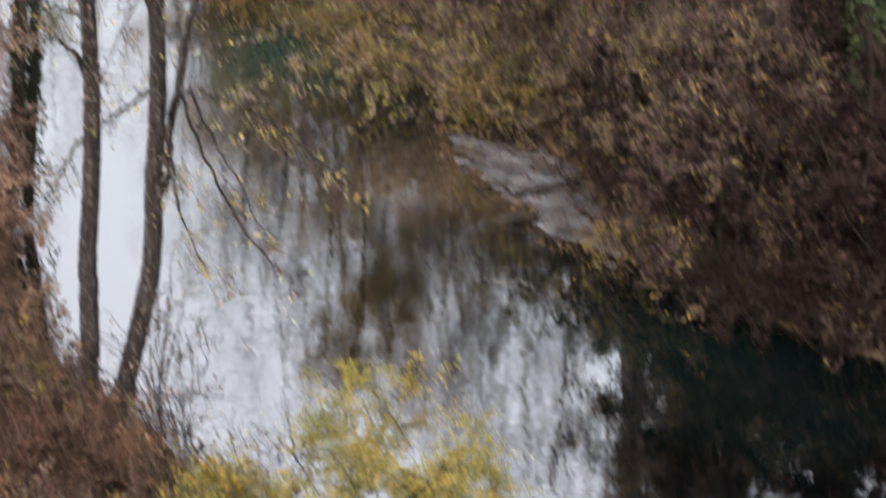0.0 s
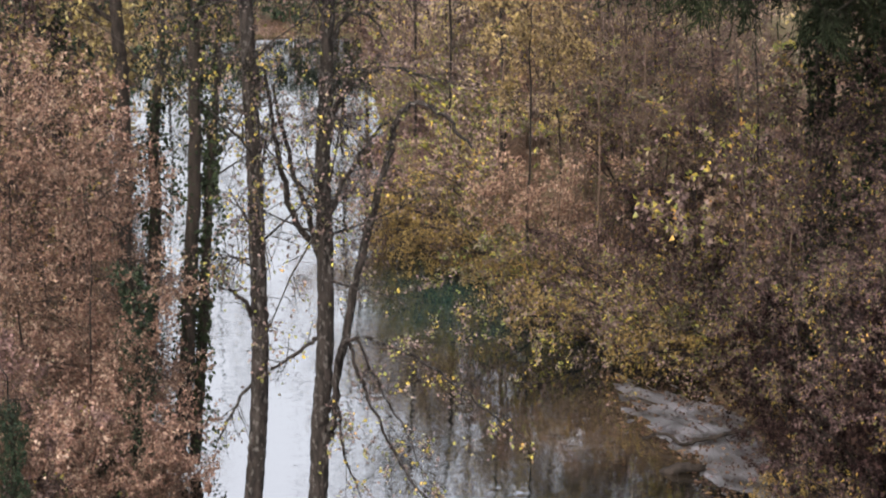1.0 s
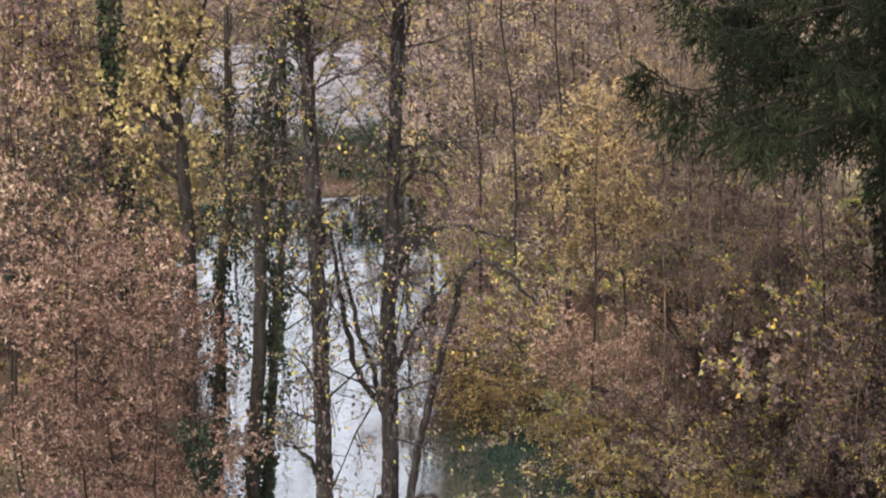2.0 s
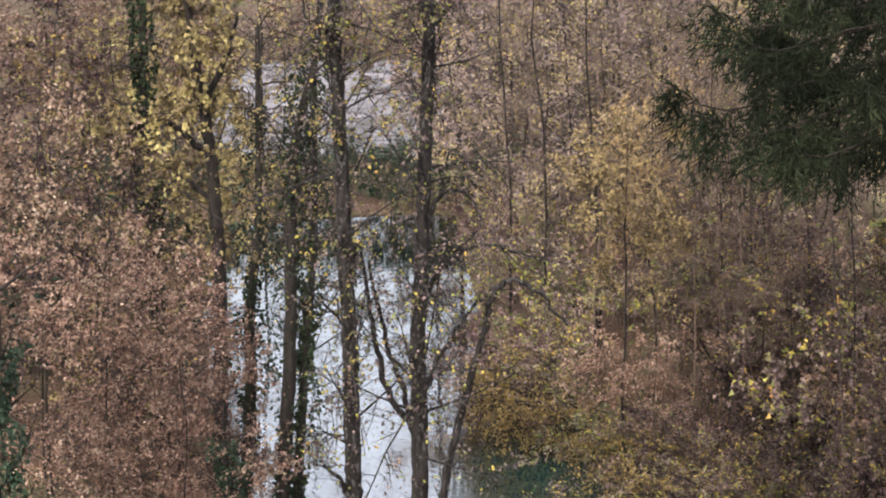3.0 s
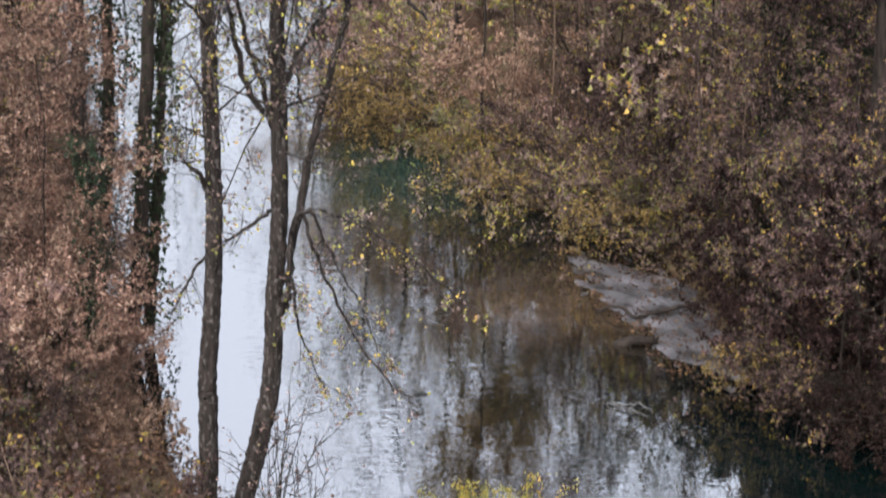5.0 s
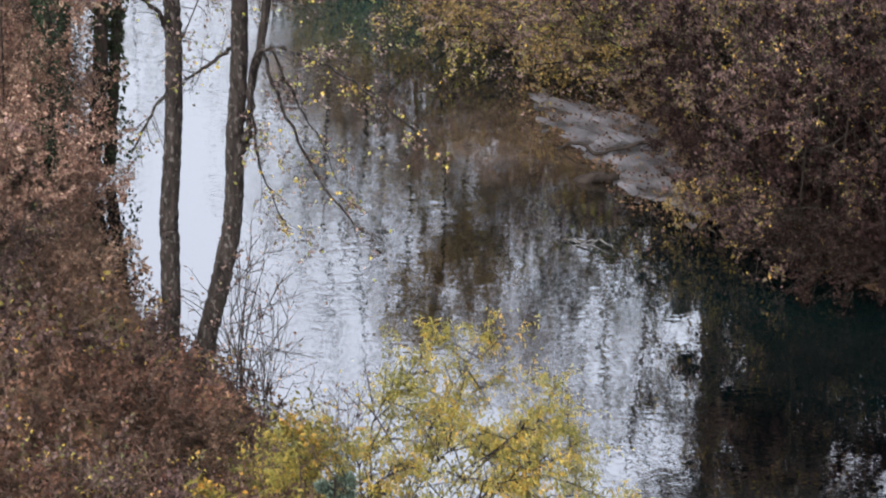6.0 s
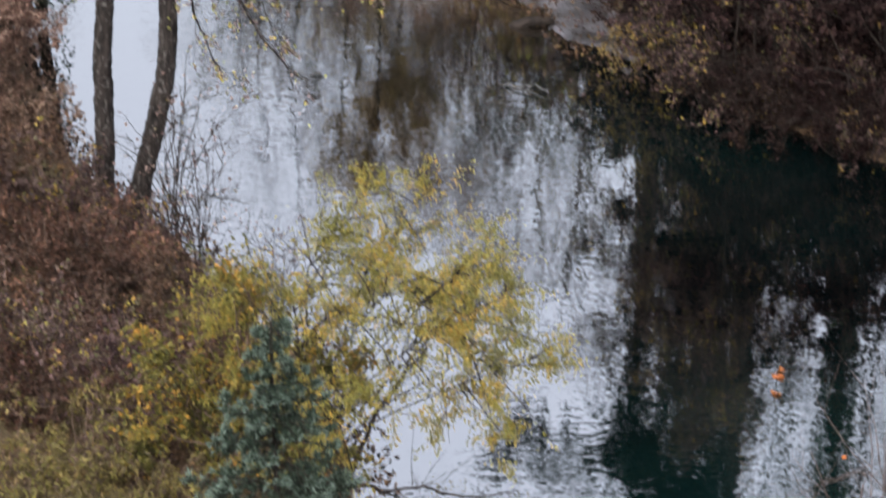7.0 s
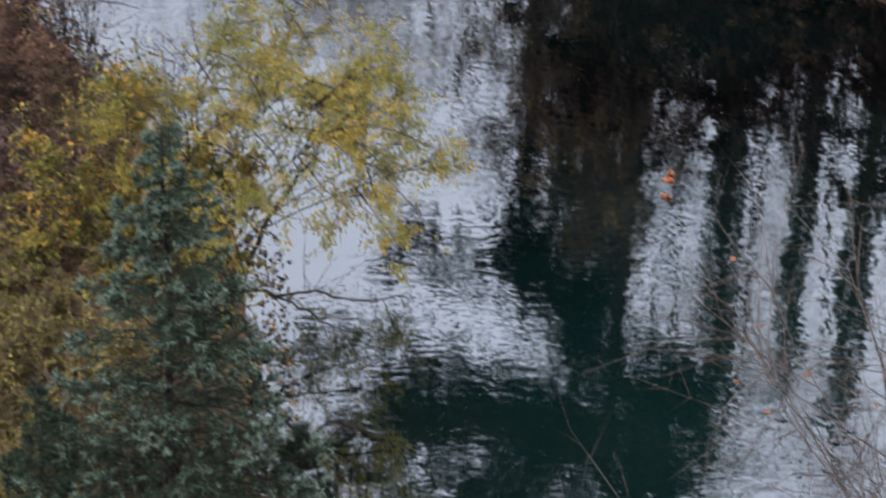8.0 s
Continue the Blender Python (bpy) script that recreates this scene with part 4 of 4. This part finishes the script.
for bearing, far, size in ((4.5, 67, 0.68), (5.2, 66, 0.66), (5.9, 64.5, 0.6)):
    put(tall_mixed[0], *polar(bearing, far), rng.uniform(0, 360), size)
for bearing, far, size in ((1.5, 80, 0.95), (2.5, 82, 1.0), (3.6, 81, 0.95), (4.5, 83, 1.0), (3.0, 84, 1.05), (5.0, 86, 1.0), (6.5, 82, 1.0), (-0.9, 92, 0.95), (0.2, 88, 1.0), (-0.3, 95, 1.05)):
    put(pick(tall_gold), *polar(bearing, far), rng.uniform(0, 360), size)
for bearing, far, size in ((-1.7, 113, 1.4), (-0.7, 108, 1.45), (0.5, 104, 1.5), (1.5, 100, 1.4)):
    put(pick(tall_gold), *polar(bearing, far), rng.uniform(0, 360), size)
for bearing, far, size in ((2.1, 67, 0.9), (2.7, 70, 0.9)):
    put(pale_tree, *polar(bearing, far), rng.uniform(0, 360), size)
for bearing, far, size in ((1.4, 72, 0.85), (3.0, 73, 0.9), (-0.3, 80, 0.85), (0.5, 83, 0.8), (3.6, 67, 0.8), (4.3, 70, 0.85), (4.9, 66, 0.8), (5.5, 67, 0.85), (6.2, 65, 0.8), (8.25, 56.5, 0.75)):
    put(pick(bare_tree), *polar(bearing, far), rng.uniform(0, 360), size)

for bearing, far, size in ((6.9, 65, 1.1), (7.5, 68, 1.2), (7.9, 63, 1.05), (8.5, 66, 1.2), (8.9, 62, 1.1), (7.2, 73, 1.2)):
    put(pick(far_brown + far_gold), *polar(bearing, far), rng.uniform(0, 360), size)

# the bank across the stream: russet trees and shrubs
for bearing, far, size in ((-8.45, 50, 0.76), (-8.3, 54, 0.72), (-9.9, 53, 0.8), (-8.7, 56, 0.72), (-11.4, 56, 1.0), (-12.5, 50, 0.85)):
    put(pick(tall_brown), *polar(bearing, far), rng.uniform(0, 360), size)
for bearing, far, size in ((-8.3, 50.5, 0.95), (-9.4, 47.5, 0.95), (-7.9, 52.5, 0.85), (-10.8, 48, 1.0), (-7.9, 47.0, 0.8), (-7.0, 48.5, 0.55), (-9.0, 44.5, 0.75), (-6.6, 46.0, 0.45), (-10.6, 43, 0.7), (-12.0, 46, 1.0), (-8.5, 58, 0.9), (-9.2, 62, 1.0)):
    put(pick(corner + [brown[0]] if far < 45 else brown + [gold[2], gold[1], corner[0]]), *polar(bearing, far), rng.uniform(0, 360), size)
for bearing, far, size in ((-11.4, 62, 1.0), (-10.3, 64, 1.0), (-10.9, 69, 1.1), (-9.7, 72, 1.0)):
    put(pick(tall_mixed), *polar(bearing, far), rng.uniform(0, 360), size)
for bearing, far, size in ((-12.6, 80, 1.1), (-11.0, 84, 1.1), (-9.6, 88, 1.1), (-8.2, 92, 1.0), (-13.4, 72, 1.1)):
    put(pick(tall_brown), *polar(bearing, far), rng.uniform(0, 360), size)
for bearing, far, size in ((-9.4, 66, 0.9), (-8.9, 76, 1.0), (-10.4, 74, 1.0)):
    put(yellow_tree, *polar(bearing, far), rng.uniform(0, 360), size)

# the far bank
for x, y in ((-19, 119), (-18.5, 125), (-20, 132), (-19, 140), (-21, 148), (-4.5, 118), (-3.6, 124), (-5, 131), (-3, 140), (-5, 150), (-12, 154), (-8, 156), (-16, 155), (-25, 150), (-30, 145), (-27, 135), (-24, 124)):
    put(pick(far_gold + far_brown), x + rng.uniform(-1, 1), y, rng.uniform(0, 360), rng.uniform(0.8, 1.2))
for k in range(14):
    put(evergreen, -17 + k * 1.7 + rng.uniform(-0.5, 0.5), 109.5 + rng.uniform(-1, 2), rng.uniform(0, 360), rng.uniform(0.8, 1.15))
for k in range(16):
    put(pick(far_gold), -14 + k * 1.1 + rng.uniform(-0.4, 0.4), 107.6 + rng.uniform(-0.8, 0.8), rng.uniform(0, 360), rng.uniform(0.25, 0.5))
for k in range(12):
    x, y = rng.uniform(-30, 4), rng.uniform(157, 175)
    put(pick(far_gold + far_brown), x, y, rng.uniform(0, 360), rng.uniform(0.9, 1.3))
for bearing, far, size in ((1.8, 100, 0.9), (2.6, 104, 1.0), (0.9, 110, 0.9), (-0.2, 116, 0.8), (3.6, 108, 1.0)):
    put(yellow_tree, *polar(bearing, far), rng.uniform(0, 360), size)

# ---------------------------------------------------------------- the dark trees on the far bank
put(conifer("conifer", "huge dark conifer with drooping boughs over the bank", 103, 27, 4.3, 0.42, 28, 9, 40, 15, (0.30, 0.038), NEEDLES, hang=1.7, side=0.34, shape=0.6, lopsided=0.62, thick=0.011), 10.1, 50.4)
ivies = [ivy_tree("ivy_tree", "tall trunk thickly coated in dark ivy", 110 + k, 16, 0.22, 0.7, 5200, "ivy-clad trees") for k in range(2)]
for tree, bearing, far, size in ((ivies[0], 9.85, 58.4, 1.0), (ivies[1], 10.5, 57.4, 0.95)):
    put(tree, *polar(bearing, far), rng.uniform(0, 360), size)

slim = ivy_tree("ivy_tree", "slender trunk with a thin dark coat of ivy", 115, 17, 0.24, 0.28, 3000, "ivy-clad trees")
for bearing, far, size in ((8.8, 57.6, 0.9), (13.9, 53.0, 1.0), (15.8, 52.5, 0.75), (17.4, 54, 0.9)):
    put(slim, *polar(bearing, far), rng.uniform(0, 360), size)
put(slim, *polar(-8.9, 70), 90, 0.9)
green = ivy_tree("ivy_tree", "short trunk with a full coat of fresh green ivy", 117, 13, 0.2, 0.8, 3600, "ivy-clad trees", EVERGREEN)
for bearing, far, size in ((-12.6, 45.2, 0.72), (-11.9, 44.2, 0.40), (-7.3, 50.0, 0.5), (-10.3, 45.4, 0.35)):
    put(green, *polar(bearing, far), rng.uniform(0, 360), size)
# tall leafless trees behind the far bank
poplar = [small_tree("bare_tree", "tall leafless tree behind the far bank", "tree", 75 + k, 24.0, 4.0, 500, 0.2, 0.14, BROWN_GOLD, BARK, group="far bare trees", bare=0.14, limbs=30, sub=12, fine=6, thick=0.0035) for k in range(2)]
for bearing, far, size in ((-6.3, 116, 0.95), (-5.2, 119, 0.85), (-2.2, 112, 1.0), (-1.3, 104, 0.95), (-0.5, 98, 0.9), (-1.8, 117, 1.0), (0.4, 104, 0.9)):
    put(pick(poplar), *polar(bearing, far), rng.uniform(0, 360), size)
for bearing, far, size in ((-11.6, 45.2, 0.9), (-12.4, 48.5, 1.1), (-10.2, 46.2, 0.55), (-8.6, 48.2, 0.5), (-8.0, 50.3, 0.6), (-9.8, 80, 2.2), (-9.4, 90, 2.2), (-10.9, 78, 2.3)):
    put(evergreen, *polar(bearing, far), rng.uniform(0, 360), size)

airy = [small_tree("bare_tree", "tall leafless tree with fine grey twigs", "tree", 78 + k, 22.0, 4.2, 260, 0.11, 0.08, BROWN_GOLD, DARK_BARK, group="tall bare trees", bare=0.3, limbs=22, sub=9, fine=6, thick=0.0035) for k in range(2)]
for bearing, far, size in ((1.4, 76, 0.8), (0.2, 79, 0.75), (-0.6, 84, 0.8), (0.8, 88, 0.9), (2.0, 86, 0.85), (2.9, 84, 0.8), (3.8, 86, 0.8), (4.2, 72, 0.62), (5.1, 69, 0.62), (6.3, 66, 0.6), (7.3, 63, 0.58), (11.9, 57, 0.9), (12.6, 59, 0.95), (13.3, 57, 0.9), (14.0, 60, 0.95), (15.0, 58, 0.95), (15.8, 59, 0.9), (16.6, 58, 0.95), (17.4, 60, 0.95), (13.0, 63, 1.0), (14.6, 63, 1.0)):
    put(pick(airy), *polar(bearing, far), rng.uniform(0, 360), size)

# ---------------------------------------------------------------- the near bank
put(conifer("spruce", "young blue-green spruce on the near bank", 120, 6.6, 2.15, 0.03, 30, 8, 15, 24, (0.085, 0.018), BLUE_NEEDLES, hang=0.35, rise=0.16, thick=0.011, shape=0.92, side=0.34, tips=BLUE_TIPS), -0.3, 26.0)


def willow():
    ob = bush("willow", "open yellow-green willow shrub leaning over the water", "shrub", 130, 5.2, 2.8, 14, 23000, 0.09, 0.028, WILLOW, DARK_BARK, sag=0.2,
              droop=1.3, branches=15, fine=8, twig=(0.25, 0.65), upright=0.25, skirt=0.56, stem_thick=0.55, low=0.55, lean=(1.7, 0.3, -0.1))
    return put(ob, 0.1, 33.3)


willow()
put(bush("shrub", "dense yellow-green shrub beside the spruce", "shrub", 140, 3.8, 1.8, 16, 11000, 0.10, 0.06, OLIVE_GOLD, group=G1, low=0.35), -0.75, 33.2, 0, 0.97)
low_brown = [bush("shrub", "low dark brown bramble thicket", "shrub", 150 + k, 1.8, 1.6, 16, 3600, 0.105, 0.075, (SHADE_BROWN, BRAMBLE, BRAMBLE)[k], TWIG, group="brambles", small=True, low=0.3, skirt=0.0,
                  branches=7, fine=5) for k in range(3)]
for x, y, size in ((-4.2, 41.6, 1.0), (-5.6, 42.6, 1.2), (-5.0, 40.0, 1.0), (-6.6, 41, 1.3), (-3.2, 40.6, 0.75), (-3.4, 39.0, 0.9), (-2.2, 39.4, 0.6), (-4.0, 38.0, 1.0), (-5.8, 38, 1.1), (-2.6, 37.4, 0.8), (-1.4, 37.6, 0.6),
                   (-7, 38.6, 1.2), (-4.6, 36, 1.0), (-3.0, 35.6, 0.9), (-6, 36, 1.0), (-1.6, 35.6, 0.7), (-7.4, 36.4, 1.1), (-4.4, 34.2, 0.9)):
    put(pick(low_brown), x, y, rng.uniform(0, 360), size)
shoots = bush("bare_shrub", "thin upright bare shoots with a few brown leaves", "shrub", 155, 4.4, 1.0, 12, 160, 0.09, 0.06, MAUVE_BROWN, DARK_BARK, branches=6, fine=4, twig=(0.15, 0.5), upright=0.3, sag=0.0, stem_thick=0.45)
put(shoots, -2.25, 41.9)
put(shoots, -1.7, 40.5, 130, 0.8)
put(shoots, -0.3, 38.0, 250, 0.7)
weeds = [bush("weeds", "clump of tall yellowing weeds", "weeds", 160 + k, 1.7, 1.0, 12, 1100, 0.13, 0.05, WEEDS, group="weeds", small=True, branches=5, fine=4, twig=(0.1, 0.3), upright=0.2, low=0.3) for k in range(2)]
put(low_brown[0], -2.55, 34.2, 30, 1.0)
put(low_brown[0], -3.5, 35.4, 130, 0.9)
for k in range(36):
    y = rng.uniform(24.0, 34.0)
    put(pick(weeds), rng.uniform(-5.2, -0.7 if y < 31 else -2.0), y, rng.uniform(0, 360), rng.uniform(0.7, 1.15))


for x, y, size in ((-1.9, 30.2, 1.0), (-1.5, 28.6, 1.0), (-2.1, 27.6, 1.0), (-1.4, 26.6, 0.9), (-2.6, 29.2, 1.0), (-1.2, 29.8, 0.8)):
    put(pick(weeds), x, y, rng.uniform(0, 360), size)


def dead_branch(name, label, courses, seed, bark=DARK_BARK, count=9, reach=(0.3, 0.8)):
    """A bare fallen or overhanging bough: each course (points, thick end, thin end)."""
    rng = np.random.default_rng(seed)
    ob = thing(name, label, "branch")
    base = np.array(courses[0][0][0], float)
    ob.matrix_basis = pose(*base)
    fines, mains = Shape(), []
    for pts, r0, r1 in courses:
        p = curve(digit(pts) - base, 5, 0.015, rng)
        s = Shape()
        s.tube(p, r0, r1, 7, 0.05, rng)
        part("bough", s, bark, ob)
        mains.append(p)
    subs = grow(mains, rng, count, reach, 0.1, 0.8, 0.3)
    for p in subs:
        fines.tube(p, 0.008, 0.003, 3)
    a, b = twigs(subs, rng, 3, (0.1, 0.35))
    fines.spikes(a, b, 0.003)
    tagged(part("twigwork", fines, bark, ob), kind="stuff")
    return ob


dead_branch("dead_branch", "bare dark branch reaching over the water from the bank",
            [([(0.3, 32.0, 0.7), (0.9, 31.9, 0.98), (1.3, 31.9, 0.86), (1.8, 31.9, 0.92), (2.5, 31.8, 0.78), (3.15, 31.7, 0.9)], 0.032, 0.009),
             ([(1.06, 31.9, 0.95), (1.65, 31.9, 0.6), (2.06, 31.8, 0.35), (2.6, 31.8, 0.2)], 0.02, 0.007),
             ([(0.75, 32.9, 0.5), (1.16, 32.9, 1.64), (1.54, 32.9, 2.2), (1.9, 32.9, 2.7)], 0.04, 0.02)], 201, count=18, reach=(0.3, 0.9))
dead_branch("snag", "crooked dead branch lying on the silt bank",
            [([(4.7, 56.0, 0.02), (5.2, 55.6, 0.26), (5.6, 55.3, 0.10), (6.2, 55.3, 0.26), (7.2, 55.3, 0.5)], 0.04, 0.055)], 202, count=4)
dead_branch("driftwood", "pale twigs floating on the river", [([(4.5, 50.1, 0.0), (4.8, 49.9, 0.05), (5.2, 50.0, 0.02), (5.5, 49.5, -0.02)], 0.03, 0.01),
                                                              ([(4.6, 49.8, 0.0), (5.0, 49.6, 0.06), (5.3, 49.3, 0.0)], 0.02, 0.01)], 203, DRIFTWOOD, 3, (0.2, 0.5))
dead_branch("driftwood", "dark waterlogged stump in the shallows", [([(5.0, 53.8, -0.1), (5.35, 53.7, 0.12), (5.9, 53.8, 0.05)], 0.16, 0.08)], 204, count=5)
dead_branch("driftwood", "tangle of dark drowned twigs beside the spruce", [([(1.5, 29.4, -0.1), (1.9, 29.5, 0.2), (2.4, 29.6, -0.05)], 0.03, 0.01),
                                                                            ([(1.7, 29.2, -0.05), (2.1, 29.3, 0.25), (2.6, 29.2, 0.1)], 0.02, 0.01)], 205, count=16, reach=(0.2, 0.5))
dead_branch("sapling", "slim pale bare sapling in front of the shrubs", [([(7.4, 57.6, 0.8), (7.2, 57.6, 4.0), (7.1, 57.7, 6.3), (6.95, 57.7, 7.8), (6.85, 57.7, 9.3), (6.65, 57.75, 10.0)], 0.035, 0.012),
                                                                            ([(6.9, 57.7, 8.8), (7.2, 57.6, 9.6), (7.4, 57.6, 10.2)], 0.02, 0.01), ([(7.12, 57.7, 6.0), (6.7, 57.7, 7.0), (6.2, 57.7, 7.7)], 0.018, 0.008)], 206, PALE_TWIG, 5, (0.4, 1.0))
put(conifer("spruce", "small spruce sapling at the water's edge", 121, 1.7, 0.55, 0.05, 12, 7, 10, 14, (0.08, 0.02), BLUE_NEEDLES, hang=0.2, rise=0.25, thick=0.012), 1.35, 27.2, z=0.0)
put(conifer("spruce", "small spruce sapling beside the larger spruce", 122, 3.0, 0.8, 0.05, 14, 7, 10, 14, (0.08, 0.02), BLUE_NEEDLES, hang=0.2, rise=0.25, thick=0.012), -1.9, 25.6)

bare_bush = bush("bare_shrub", "bare reddish-grey shrub with a few orange leaves", "shrub", 170, 9.4, 3.9, 36, 60, 0.09, 0.06, ORANGE, PALE_TWIG, branches=16, fine=5, twig=(0.3, 0.9), sag=0.25, stem_thick=0.16)
put(bare_bush, 8.6, 21.6, 20)


def fallen_leaves(count, seed):
    """Leaves lying on the banks and a few adrift on the river."""
    rng = np.random.default_rng(seed)
    s = Shape()
    y = rng.uniform(25, 75, count)
    right = rng.random(count) < 0.6
    inland = np.abs(rng.normal(size=count)) * 3.2 - np.where(right, 0.1, 0.5)
    x = np.where(right, np.interp(y, RIGHT_Y, RIGHT_X) + inland, np.interp(y, SHORE_Y, LEFT_X) - inland * 1.4)
    z = np.maximum(height(x, y), 0.0) + 0.015
    at = np.stack([x, y, z], 1)
    a = rng.uniform(0, 2 * np.pi, count)
    s.leaves(at, np.stack([np.cos(a), np.sin(a), rng.normal(size=count) * 0.25 + 0.15], 1), 0.12, 0.09, rng, 0.3, small=True)
    ob = new("fallen_leaves", s.mesh("fallen_leaves", LITTER, False))
    return tagged(ob, "brown fallen leaves strewn over both river banks", "leaves", kind="stuff")


fallen_leaves(60000, 300)


def silt_leaves(count, seed):
    """Leaves stuck to the silt bank."""
    rng = np.random.default_rng(seed)
    s = Shape()
    a, k = rng.uniform(0, 2 * np.pi, count), np.sqrt(rng.uniform(0.02, 1.0, count))
    x, y = mud_place(k, a)
    turn = rng.uniform(0, 2 * np.pi, count)
    s.leaves(np.stack([x, y, np.maximum(mud_rise(k, x, y), 0) + 0.02], 1), np.stack([np.cos(turn), np.sin(turn), 0 * a + 0.1], 1), 0.10, 0.075, rng, 0.3)
    return tagged(new("fallen_leaves", s.mesh("silt_leaves", LITTER, False)), "brown and gold leaves stuck to wet silt", "leaves", kind="stuff")


silt_leaves(1500, 301)


def floating_leaf(x, y, turn, size):
    """A broad five-lobed leaf adrift on the water, its lobes curled up a little."""
    rng = np.random.default_rng(int(x * 100))
    s = Shape()
    ways = radians(turn) + np.radians((-110.0, -55.0, 0.0, 55.0, 110.0))
    s.leaves(np.zeros((5, 3)), np.stack([np.cos(ways), np.sin(ways), np.full(5, 0.22)], 1), size, size * 0.6, rng, 0.3)
    s.tube(np.array([(0, 0, 0), (-0.3 * math.cos(radians(turn)), -0.3 * math.sin(radians(turn)), 0.05)]) * size * 2, 0.006, 0.003, 4)
    ob = new("floating_leaf", s.mesh("floating_leaf", ORANGE, False))
    ob.matrix_basis = pose(x, y, 0.012)
    return tagged(ob, "bright orange leaf floating on the river", "leaf", "floating leaves")


for x, y, turn, size in ((8.02, 36.75, 40, 0.13), (8.14, 36.98, 150, 0.11), (7.90, 36.2, 260, 0.12)):
    floating_leaf(x, y, turn, size)
